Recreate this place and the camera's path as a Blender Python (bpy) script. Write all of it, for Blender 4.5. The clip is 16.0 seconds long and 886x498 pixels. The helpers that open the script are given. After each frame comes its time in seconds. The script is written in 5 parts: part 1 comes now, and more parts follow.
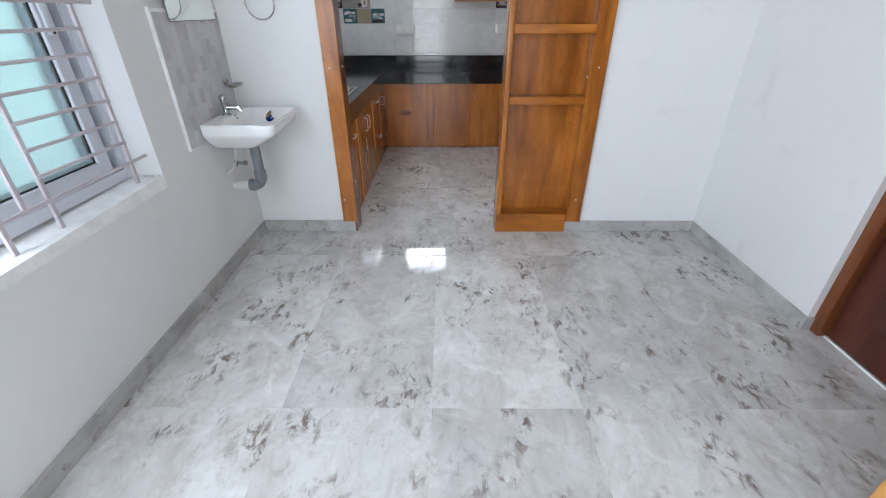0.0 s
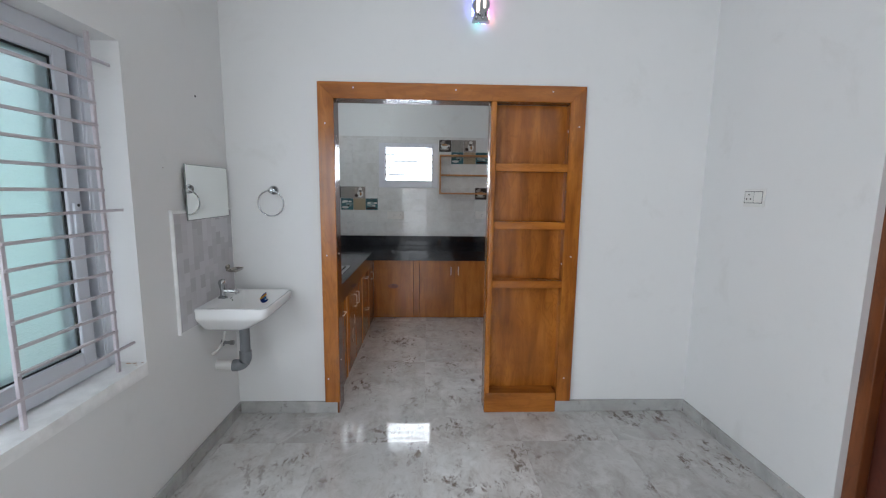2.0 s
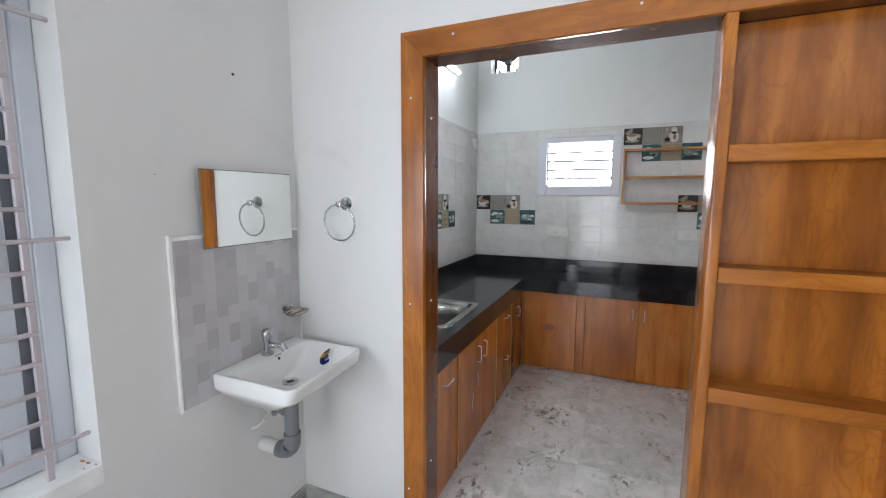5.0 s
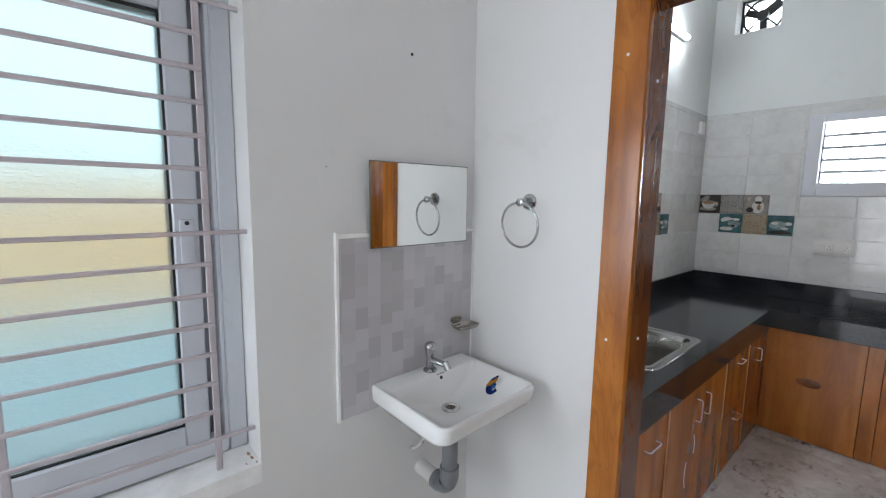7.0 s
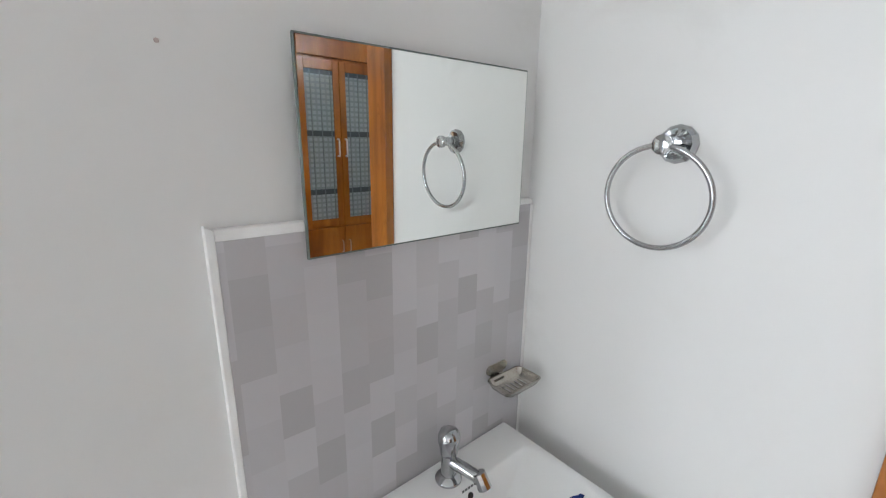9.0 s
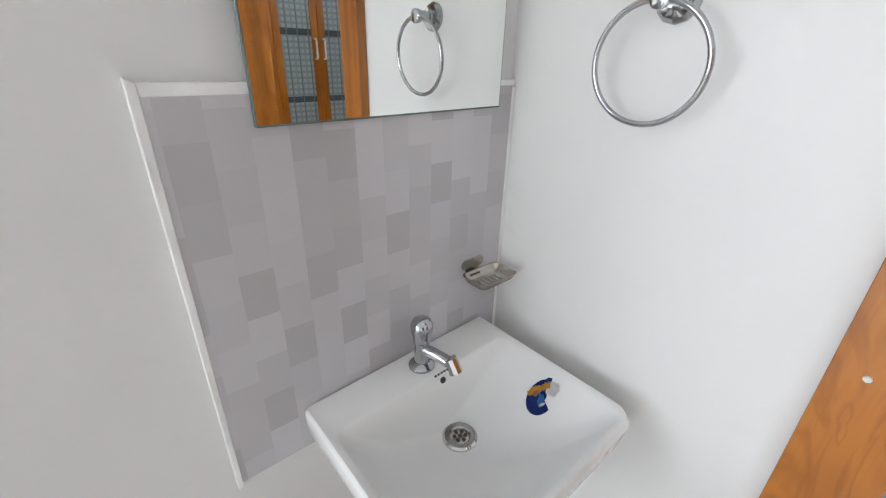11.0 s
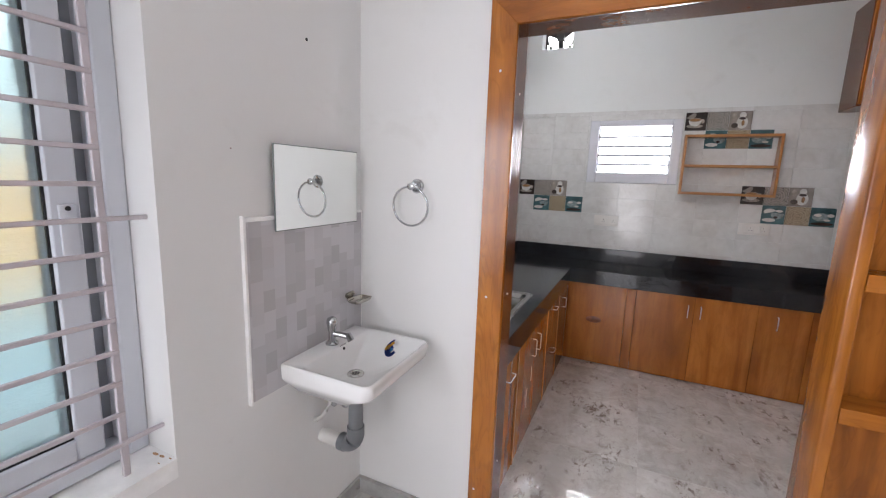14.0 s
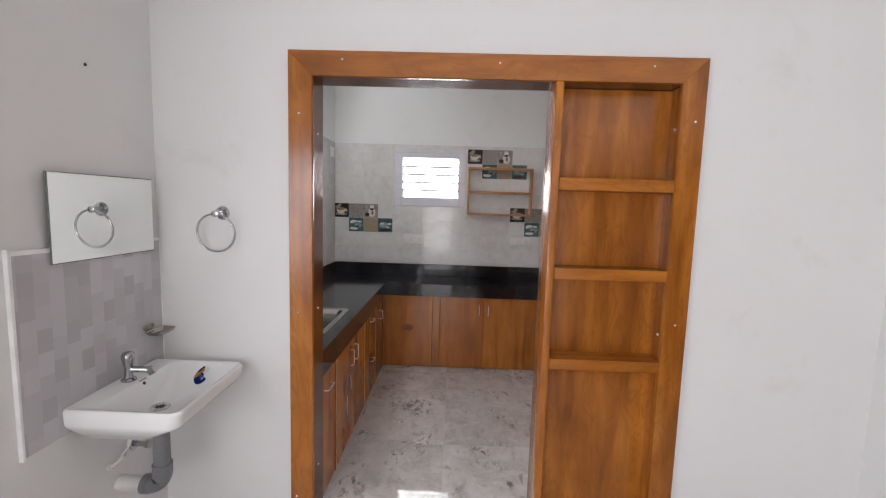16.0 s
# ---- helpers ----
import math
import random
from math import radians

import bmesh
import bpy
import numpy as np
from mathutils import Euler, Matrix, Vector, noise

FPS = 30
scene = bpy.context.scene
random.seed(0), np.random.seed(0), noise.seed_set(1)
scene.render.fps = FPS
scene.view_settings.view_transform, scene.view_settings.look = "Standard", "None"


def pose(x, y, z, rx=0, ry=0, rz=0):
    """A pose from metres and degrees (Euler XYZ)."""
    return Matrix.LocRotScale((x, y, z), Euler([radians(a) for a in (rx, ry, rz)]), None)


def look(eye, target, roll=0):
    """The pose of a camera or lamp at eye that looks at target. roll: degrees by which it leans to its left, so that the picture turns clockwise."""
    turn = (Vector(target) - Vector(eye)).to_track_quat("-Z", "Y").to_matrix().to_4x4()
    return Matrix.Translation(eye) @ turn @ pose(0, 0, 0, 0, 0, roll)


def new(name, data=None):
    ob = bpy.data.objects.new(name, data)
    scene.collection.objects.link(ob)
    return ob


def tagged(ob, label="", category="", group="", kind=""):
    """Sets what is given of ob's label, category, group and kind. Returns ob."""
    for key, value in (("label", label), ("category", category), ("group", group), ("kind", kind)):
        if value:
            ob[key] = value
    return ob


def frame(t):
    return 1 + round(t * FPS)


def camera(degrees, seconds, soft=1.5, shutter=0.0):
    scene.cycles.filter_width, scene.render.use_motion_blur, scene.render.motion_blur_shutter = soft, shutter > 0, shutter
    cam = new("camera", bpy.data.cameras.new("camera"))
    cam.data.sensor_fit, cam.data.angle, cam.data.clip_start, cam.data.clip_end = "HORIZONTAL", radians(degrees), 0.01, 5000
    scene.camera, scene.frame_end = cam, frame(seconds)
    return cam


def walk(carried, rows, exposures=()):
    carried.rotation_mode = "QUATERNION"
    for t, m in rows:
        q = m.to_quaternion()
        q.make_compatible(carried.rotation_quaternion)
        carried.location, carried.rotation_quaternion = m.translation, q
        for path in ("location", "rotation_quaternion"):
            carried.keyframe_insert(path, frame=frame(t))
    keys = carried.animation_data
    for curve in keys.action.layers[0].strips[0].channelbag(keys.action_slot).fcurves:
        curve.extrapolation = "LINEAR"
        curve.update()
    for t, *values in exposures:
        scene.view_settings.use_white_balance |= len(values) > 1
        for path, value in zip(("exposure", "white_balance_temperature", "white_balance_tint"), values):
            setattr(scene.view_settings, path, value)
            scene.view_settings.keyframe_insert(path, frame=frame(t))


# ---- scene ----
cam = camera(93.9, 16.0, soft=1.2)
PATH = [
    (0, (0.056, -0.019, 1.368), (0.045, 1.719, 0.379), -0.1),
    (0.5, (0.021, -0.053, 1.437), (0.036, 1.783, 0.642), 0.3),
    (1, (0.029, -0.085, 1.484), (0.048, 1.832, 0.916), 0.4),
    (1.5, (0.02, -0.099, 1.511), (0.066, 1.864, 1.131), 0.6),
    (2, (0.022, -0.028, 1.496), (0.093, 1.953, 1.228), 0.7),
    (2.5, (0.017, 0.135, 1.508), (0.1, 2.121, 1.286), 0.7),
    (3, (0.051, 0.349, 1.509), (0.107, 2.336, 1.289), 0.7),
    (3.2, (0.075, 0.463, 1.509), (0.112, 2.45, 1.289), 0.7),
    (5.3, (0.176, 1.18, 1.528), (-0.779, 2.921, 1.288), 0.3),
    (5.5, (0.19, 1.197, 1.53), (-0.873, 2.874, 1.293), 0.4),
    (6, (0.209, 1.23, 1.53), (-1.073, 2.747, 1.297), 0.5),
    (6.5, (0.158, 1.303, 1.521), (-1.263, 2.691, 1.285), 0.8),
    (7, (-0.042, 1.454, 1.512), (-1.536, 2.76, 1.264), 0.9),
    (7.5, (-0.232, 1.609, 1.516), (-1.756, 2.878, 1.252), 1.0),
    (8, (-0.41, 1.791, 1.522), (-1.947, 3.033, 1.216), 1.0),
    (8.5, (-0.557, 1.893, 1.514), (-2.093, 3.118, 1.138), 0.9),
    (9, (-0.68, 1.963, 1.496), (-2.179, 3.192, 1.004), 0.7),
    (9.5, (-0.706, 2.018, 1.464), (-2.202, 3.19, 0.84), 0.2),
    (10, (-0.708, 2.033, 1.429), (-2.154, 3.179, 0.655), 0.1),
    (10.2, (-0.713, 2.029, 1.418), (-2.125, 3.173, 0.583), 0.3),
    (12.3, (-0.497, 1.779, 1.485), (-1.8, 3.116, 0.766), 1.5),
    (12.5, (-0.464, 1.706, 1.502), (-1.744, 3.089, 0.832), 1.9),
    (13, (-0.368, 1.51, 1.519), (-1.563, 3.028, 1.0), 2.1),
    (13.5, (-0.224, 1.326, 1.521), (-1.264, 2.986, 1.116), 2.0),
    (14, (-0.131, 1.158, 1.528), (-0.967, 2.945, 1.2), 2.0),
    (14.5, (-0.119, 1.0, 1.533), (-0.722, 2.887, 1.257), 2.0),
    (15, (-0.085, 0.929, 1.548), (-0.459, 2.879, 1.31), 2.0),
    (15.5, (-0.014, 0.918, 1.549), (-0.2, 2.899, 1.341), 1.9),
    (16, (0.02, 0.922, 1.553), (-0.026, 2.912, 1.352), 1.7),
]
EXPOSURES = [
    (0.0, 0.08, 6050, 10), (1.0, -0.25, 6100, 10), (2.0, -0.41, 6200, 10), (3.2, -0.25, 6300, 10), (5.3, 0.11, 6300, 11),
    (6.5, -0.03, 6250, 10), (7.5, -0.10, 6350, 11), (9.0, 0.13, 6500, 10), (10.2, 0.25, 6500, 10), (12.3, 0.33, 6600, 14),
    (13.5, 0.10, 6600, 16), (14.5, 0.09, 6700, 19), (16.0, -0.12, 6800, 18),
]
walk(cam, [(t, look(eye, target, roll)) for t, eye, target, roll in PATH], EXPOSURES)

# ---- world, sun, exposure ----
world = bpy.data.worlds.new("sky")
scene.world = world
world.use_nodes = True
wn, wl = world.node_tree.nodes, world.node_tree.links
wn.clear()
sky = wn.new("ShaderNodeTexSky")
sky.sky_type, sky.sun_disc = "NISHITA", False
sky.sun_elevation, sky.sun_rotation = radians(55), radians(115)
bg = wn.new("ShaderNodeBackground")
bg.inputs["Strength"].default_value = 0.15
sky.dust_density, sky.air_density = 6.0, 1.2
wout = wn.new("ShaderNodeOutputWorld")
wl.new(sky.outputs[0], bg.inputs[0])
wl.new(bg.outputs[0], wout.inputs[0])

sun = new("sun", bpy.data.lights.new("sun", "SUN"))
sun.data.energy, sun.data.angle, sun.data.color = 3.0, radians(0.5), (1.0, 0.95, 0.88)
sun.matrix_world = look((4, -1.87, 7), (0, 0, 0.7))


def area_lamp(name, eye, target, w, h, power, color):
    ob = new(name, bpy.data.lights.new(name, "AREA"))
    ob.data.shape, ob.data.size, ob.data.size_y = "RECTANGLE", w, h
    ob.data.energy, ob.data.color = power, color
    ob.matrix_world = look(eye, target)
    return ob


XWL = -1.25
# daylight standing in the openings: entrance door behind the walk, open sash, kitchen window; the rest is added fill
area_lamp("daylight_south", (-0.42, -3.08, 1.08), (-0.42, 0, 1.0), 0.84, 1.9, 29, (0.93, 0.965, 1.0))
# added fill in an invented opening behind the walk, brightens the east wall
area_lamp("fill_west", (XWL - 0.12, -1.5, 1.5), (0, -1.05, 0.95), 1.9, 1.5, 90, (0.88, 0.945, 1.0))
area_lamp("daylight_dining", (XWL - 0.195, 0.62, 1.41), (0.6, 1.0, 0.75), 0.50, 1.16, 25, (0.86, 0.93, 1.0))
# added lamp outside above the window, stands in for sky light on the sill
area_lamp("sky_fill_yard", (-2.35, 1.0, 3.0), (-1.25, 1.05, 0.95), 1.7, 1.0, 9, (0.90, 0.955, 1.0))
area_lamp("daylight_kitchen", (-0.234, 5.452, 1.85), (-0.234, 4, 1.7), 0.59, 0.40, 8, (0.95, 0.98, 1.0))
# added fill for the kitchen floor and doors, no window known here
area_lamp("fill_kitchen_east", (2.05, 3.11, 1.5), (-0.2, 4.4, 0.6), 0.31, 1.15, 14, (0.92, 0.965, 1.0))


# ---- materials ----
class Mat:
    """A node material with a short way to add and wire nodes."""

    def __init__(self, name, rough=0.5, metal=0.0, color=(0.8, 0.8, 0.8)):
        self.m = bpy.data.materials.new(name)
        self.m.use_nodes = True
        self.t = self.m.node_tree
        self.b = self.t.nodes["Principled BSDF"]
        self.b.inputs["Roughness"].default_value = rough
        self.b.inputs["Metallic"].default_value = metal
        self.b.inputs["Base Color"].default_value = (*color, 1)
        self.m.diffuse_color = (*color, 1)

    def n(self, kind, **inputs):
        node = self.t.nodes.new("ShaderNode" + kind)
        for k, v in inputs.items():
            node.inputs[k.replace("_", " ")].default_value = v
        return node

    def l(self, a, b):
        self.t.links.new(a, b)

    def coords(self, scale=(1, 1, 1), shift=False):
        """World-sized coordinates; shift moves them by a chance amount for each object."""
        tc = self.n("TexCoord")
        mp = self.n("Mapping")
        mp.inputs["Scale"].default_value = scale
        self.l(tc.outputs["Object"], mp.inputs["Vector"])
        if shift:
            oi = self.n("ObjectInfo")
            sc = self.n("VectorMath")
            sc.operation = "SCALE"
            sc.inputs[0].default_value = (37.0, 23.0, 11.0)
            self.l(oi.outputs["Random"], sc.inputs["Scale"])
            self.l(sc.outputs[0], mp.inputs["Location"])
        return mp.outputs[0]

    def noise(self, vec, scale, detail=4.0, rough=0.55, dist=0.0):
        nd = self.n("TexNoise", Scale=scale, Detail=detail, Roughness=rough, Distortion=dist)
        self.l(vec, nd.inputs["Vector"])
        return nd.outputs["Fac"]

    def ramp(self, fac, *stops):
        r = self.n("ValToRGB")
        e = r.color_ramp.elements
        while len(e) < len(stops):
            e.new(0.5)
        for el, (p, c) in zip(e, stops):
            el.position, el.color = p, (*c, 1) if len(c) == 3 else c
        self.l(fac, r.inputs["Fac"])
        return r.outputs["Color"]

    def mix(self, fac, a, b, mode="MIX"):
        x = self.n("MixRGB")
        x.blend_type = mode
        for inp, v in ((x.inputs[0], fac), (x.inputs[1], a), (x.inputs[2], b)):
            if isinstance(v, (int, float)):
                inp.default_value = v
            elif isinstance(v, tuple):
                inp.default_value = (*v, 1)
            else:
                self.l(v, inp)
        return x.outputs[0]

    def color(self, c):
        self.l(c, self.b.inputs["Base Color"])
        return self

    def bump(self, h, strength=0.2, distance=0.002):
        bp = self.n("Bump", Strength=strength, Distance=distance)
        self.l(h, bp.inputs["Height"])
        self.l(bp.outputs[0], self.b.inputs["Normal"])
        return self

    def roughness(self, fac, lo, hi):
        mr = self.n("MapRange")
        mr.inputs["To Min"].default_value, mr.inputs["To Max"].default_value = lo, hi
        self.l(fac, mr.inputs["Value"])
        self.l(mr.outputs[0], self.b.inputs["Roughness"])
        return self


def plain(name, color, rough, metal=0.0, wear=0.08, scale=8.0, bump=0.05):
    """A single paint or plastic with faint mottling and uneven gloss."""
    a = Mat(name, rough, metal, color)
    v = a.coords()
    big, small = a.noise(v, scale), a.noise(v, scale * 22, 3)
    dark = tuple(c * (1 - wear) for c in color)
    lite = tuple(min(1, c * (1 + wear * 0.4)) for c in color)
    a.color(a.ramp(big, (0.3, dark), (0.7, lite)))
    a.roughness(small, max(0.02, rough - 0.06), rough + 0.08)
    if bump:
        a.bump(small, bump, 0.001)
    return a.m


def wall_paint(name, color):
    a = Mat(name, 0.55, 0, color)
    v = a.coords()
    patch, mid, fine = a.noise(v, 1.1, 5), a.noise(v, 9, 6), a.noise(v, 160, 4)
    base = a.ramp(patch, (0.3, tuple(c * 0.965 for c in color)), (0.7, color))
    stain = a.ramp(mid, (0.28, (0.93, 0.925, 0.915)), (0.42, (1, 1, 1)))
    smudge = a.ramp(a.noise(v, 2.6, 7, 0.62, 0.5), (0.60, (1, 1, 1)), (0.74, (0.86, 0.85, 0.83)))
    a.color(a.mix(0.55, a.mix(0.28, base, stain, "MULTIPLY"), smudge, "MULTIPLY"))
    both = a.mix(0.35, a.noise(v, 14, 3), fine)
    a.bump(both, 0.06, 0.002)
    a.roughness(mid, 0.42, 0.62)
    return a.m


def wood(name, along, light, mid, dark, rough=0.22, shift=False, calm=1.0):
    """Glossy laminate with long dark streaks and cathedral grain along one axis."""
    a = Mat(name, rough, 0, mid)
    st = [1.0, 1.0, 1.0]
    st["xyz".index(along)] = 0.13
    v = a.coords(tuple(st), shift)
    band = a.noise(v, 9, 3, 0.5, 0.6)
    streak = a.noise(v, 30, 5, 0.6, 0.8)
    st2 = [1.0, 1.0, 1.0]
    st2["xyz".index(along)] = 0.03
    v2 = a.coords(tuple(st2), shift)
    pore = a.noise(v2, 260, 2, 0.5)
    blot = a.noise(a.coords((1, 1, 1), shift), 4.5, 2, 0.5)
    wave = a.n("TexWave", Scale=2.2, Distortion=9.0, Detail=2.0)
    wave.bands_direction = "X" if along != "x" else "Y"
    a.l(v, wave.inputs["Vector"])
    deep = tuple(m + (d - m) * (0.3 + 0.7 * calm) for m, d in zip(mid, dark))
    c = a.ramp(band, (0.36, deep), (0.47, mid), (0.63, light))
    c = a.mix(a.ramp(streak, (0.44, (0.0, 0.0, 0.0)), (0.74, (0.55 * calm,) * 3)), c, tuple(x * 0.45 for x in dark))
    c = a.mix(0.26 * calm, c, a.ramp(wave.outputs["Fac"], (0.1, dark), (0.6, light)))
    st3 = [1.0, 1.0, 1.0]
    st3["xyz".index(along)] = 0.28
    figure = a.noise(a.coords(tuple(st3), shift), 13, 2, 0.5, 2.0)
    veins = a.ramp(figure, (0.49, (0, 0, 0)), (0.545, (0.50 * calm,) * 3), (0.60, (0, 0, 0)))
    c = a.mix(veins, c, tuple(x * 0.9 for x in dark))
    c = a.mix(0.25, c, a.ramp(blot, (0.35, tuple(x * 0.8 for x in mid)), (0.65, light)))
    c = a.mix(a.ramp(pore, (0.55, (0, 0, 0)), (0.80, (0.16, 0.16, 0.16))), c, tuple(x * 0.5 for x in dark))
    a.color(c)
    a.roughness(blot, rough - 0.02, rough + 0.04)
    a.b.inputs["Coat Weight"].default_value = 0.12
    a.b.inputs["Coat Roughness"].default_value = 0.12
    return a.m


ORANGE = ((0.52, 0.185, 0.026), (0.36, 0.112, 0.014), (0.13, 0.032, 0.005))
CABINET = ((0.50, 0.178, 0.028), (0.36, 0.112, 0.015), (0.17, 0.045, 0.007))
REDWOOD = ((0.15, 0.036, 0.016), (0.085, 0.018, 0.010), (0.04, 0.008, 0.005))
WOOD_V = wood("trim_laminate_upright", "z", *ORANGE, calm=0.62)
WOOD_H = wood("trim_laminate_level", "x", *ORANGE, calm=0.55)
# trim wood with the reveal's shade put into its colour; overhead cabinet body too
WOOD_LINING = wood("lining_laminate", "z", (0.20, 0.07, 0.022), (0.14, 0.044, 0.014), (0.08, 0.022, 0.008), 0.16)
CAB_WOOD = wood("cabinet_laminate", "z", *CABINET, 0.22, True, 0.35)
EDGE_WOOD = wood("edge_band", "z", (0.66, 0.32, 0.08), (0.56, 0.25, 0.055), (0.42, 0.16, 0.03), 0.3)
RACK_WOOD = wood("rack_laminate", "x", (0.52, 0.25, 0.08), (0.42, 0.18, 0.05), (0.3, 0.11, 0.03), 0.3)
DOOR_RED = wood("door_stain", "z", *REDWOOD, 0.3)
FRAME_RED = wood("door_frame_stain", "z", (0.24, 0.075, 0.022), (0.17, 0.048, 0.013), (0.09, 0.022, 0.007), 0.3)

PAINT = wall_paint("white_emulsion", (0.78, 0.775, 0.765))
PAINT_K = wall_paint("kitchen_emulsion", (0.74, 0.77, 0.765))
CEIL = wall_paint("ceiling_emulsion", (0.82, 0.82, 0.81))
BARE = plain("grout_white", (0.90, 0.895, 0.885), 0.7, 0, 0.12, 14, 0.3)
CHROME = plain("chrome", (0.46, 0.47, 0.48), 0.05, 1.0, 0.03, 30, 0)
STEEL = plain("brushed_steel", (0.66, 0.66, 0.64), 0.11, 1.0, 0.12, 40, 0.02)
DULL_STEEL = plain("dull_steel", (0.52, 0.49, 0.44), 0.20, 1.0, 0.18, 40, 0.06)
CERAMIC = plain("white_ceramic", (0.83, 0.83, 0.82), 0.06, 0, 0.015, 4, 0)
SATIN = plain("satin_handle_metal", (0.82, 0.81, 0.79), 0.3, 1.0, 0.05, 40, 0)
UPVC = plain("white_upvc", (0.66, 0.68, 0.73), 0.32, 0, 0.05, 6, 0.03)
ALU = plain("grey_track", (0.28, 0.30, 0.33), 0.4, 0, 0.15, 9, 0.05)
BLADE_GREY = plain("blade_edge_grey", (0.34, 0.36, 0.39), 0.3, 0, 0.05, 9, 0)
GASKET = plain("black_gasket", (0.012, 0.013, 0.015), 0.5, 0, 0.2, 30, 0.1)
GRILLE = plain("lilac_enamel", (0.56, 0.51, 0.54), 0.35, 0, 0.08, 22, 0.12)
PVC_GREY = plain("grey_pvc", (0.19, 0.20, 0.215), 0.35, 0, 0.1, 14, 0.04)
PVC_WHITE = plain("white_pvc", (0.72, 0.71, 0.68), 0.35, 0, 0.08, 14, 0.04)
PLATE = plain("switch_plastic", (0.74, 0.73, 0.70), 0.3, 0, 0.04, 12, 0.02)
PLATE_DARK = plain("socket_hole", (0.03, 0.03, 0.03), 0.5, 0, 0.1, 20, 0)
DARK = plain("dark_recess", (0.025, 0.017, 0.012), 0.7, 0, 0.2, 10, 0.1)
FAN_DARK = plain("fan_plastic", (0.035, 0.037, 0.04), 0.4, 0, 0.2, 20, 0.1)
RUST = plain("rust_stain", (0.46, 0.27, 0.15), 0.8, 0, 0.4, 40, 0.2)
PAVING = plain("grey_concrete", (0.32, 0.32, 0.31), 0.85, 0, 0.25, 3, 0.4)
YELLOW = plain("yellow_wall_paint", (0.72, 0.47, 0.23), 0.75, 0, 0.1, 2, 0.2)
BLUE_WALL = plain("pale_blue_wall_paint", (0.36, 0.53, 0.60), 0.7, 0, 0.1, 2, 0.2)
GREEN_WALL = plain("pale_green_wall_paint", (0.42, 0.57, 0.56), 0.75, 0, 0.12, 2, 0.2)
STICK_BLUE = plain("sticker_blue", (0.015, 0.04, 0.22), 0.25, 0, 0.1, 50, 0)
STICK_SKY = plain("sticker_light_blue", (0.05, 0.22, 0.55), 0.25, 0, 0.1, 50, 0)
STICK_YELLOW = plain("sticker_yellow", (0.72, 0.36, 0.05), 0.25, 0, 0.15, 50, 0)
STICK_WHITE = plain("sticker_white", (0.8, 0.8, 0.8), 0.3, 0, 0.1, 50, 0)
INK = plain("printed_ink", (0.04, 0.04, 0.045), 0.4, 0, 0.1, 50, 0)


def marble_floor(name):
    """Polished pale grey porcelain print: soft clouds, pinkish brown smudges, gathered dark flecks."""
    a = Mat(name, 0.05, 0, (0.55, 0.55, 0.54))
    v = a.coords((1, 1, 1), True)
    st = a.coords((1.0, 0.55, 1.0), True)
    cloud = a.noise(v, 2.4, 6, 0.6, 0.8)
    base = a.ramp(cloud, (0.30, (0.50, 0.49, 0.475)), (0.50, (0.585, 0.575, 0.56)), (0.72, (0.69, 0.68, 0.665)))
    soft = a.noise(st, 7.5, 9, 0.70, 0.7)
    base = a.mix(a.ramp(soft, (0.46, (0, 0, 0)), (0.66, (0.55, 0.55, 0.55))), base, (0.38, 0.335, 0.305))
    haze = a.noise(v, 17, 9, 0.75, 0.7)
    base = a.mix(a.ramp(haze, (0.52, (0, 0, 0)), (0.68, (0.42, 0.42, 0.42))), base, (0.35, 0.30, 0.27))
    pale = a.noise(v, 4.5, 7, 0.66, 1.4)
    base = a.mix(a.ramp(pale, (0.53, (0, 0, 0)), (0.68, (0.6, 0.6, 0.6))), base, (0.76, 0.755, 0.745))
    # brown flecks gathered in loose drifts
    drift = a.ramp(a.noise(v, 3.6, 3, 0.6, 0.6), (0.50, (0, 0, 0)), (0.64, (0.9, 0.9, 0.9)))
    spot = a.ramp(a.noise(st, 27, 7, 0.66, 0.5), (0.50, (0, 0, 0)), (0.61, (1.0, 1.0, 1.0)))
    hue = a.ramp(a.noise(v, 5, 2), (0.4, (0.15, 0.098, 0.072)), (0.6, (0.17, 0.135, 0.115)))
    c = a.mix(a.mix(1.0, drift, spot, "MULTIPLY"), base, hue)
    speck = a.ramp(a.noise(st, 12, 7, 0.7, 0.3), (0.62, (0, 0, 0)), (0.73, (0.6, 0.6, 0.6)))
    c = a.mix(speck, c, (0.22, 0.16, 0.13))
    oi = a.n("ObjectInfo")
    c = a.mix(1.0, c, a.ramp(oi.outputs["Random"], (0.0, (0.86, 0.855, 0.85)), (1.0, (1.04, 1.04, 1.035))), "MULTIPLY")
    a.color(c)
    a.roughness(a.noise(v, 3, 4), 0.02, 0.055)
    return a.m


FLOOR_TILE = marble_floor("polished_marble_tile")
GROUT = plain("floor_grout", (0.60, 0.595, 0.585), 0.7, 0, 0.12, 20, 0.2)


def skirting_mat():
    a = Mat("grey_marble_skirting", 0.14, 0, (0.36, 0.36, 0.35))
    v = a.coords((1, 1, 1), True)
    c = a.ramp(a.noise(v, 5, 6, 0.6, 0.6), (0.3, (0.33, 0.325, 0.31)), (0.7, (0.52, 0.515, 0.50)))
    spot = a.ramp(a.noise(v, 17, 5, 0.6, 0.6), (0.6, (0, 0, 0)), (0.72, (0.7, 0.7, 0.7)))
    a.color(a.mix(spot, c, (0.12, 0.10, 0.09)))
    return a.m


SKIRT = skirting_mat()


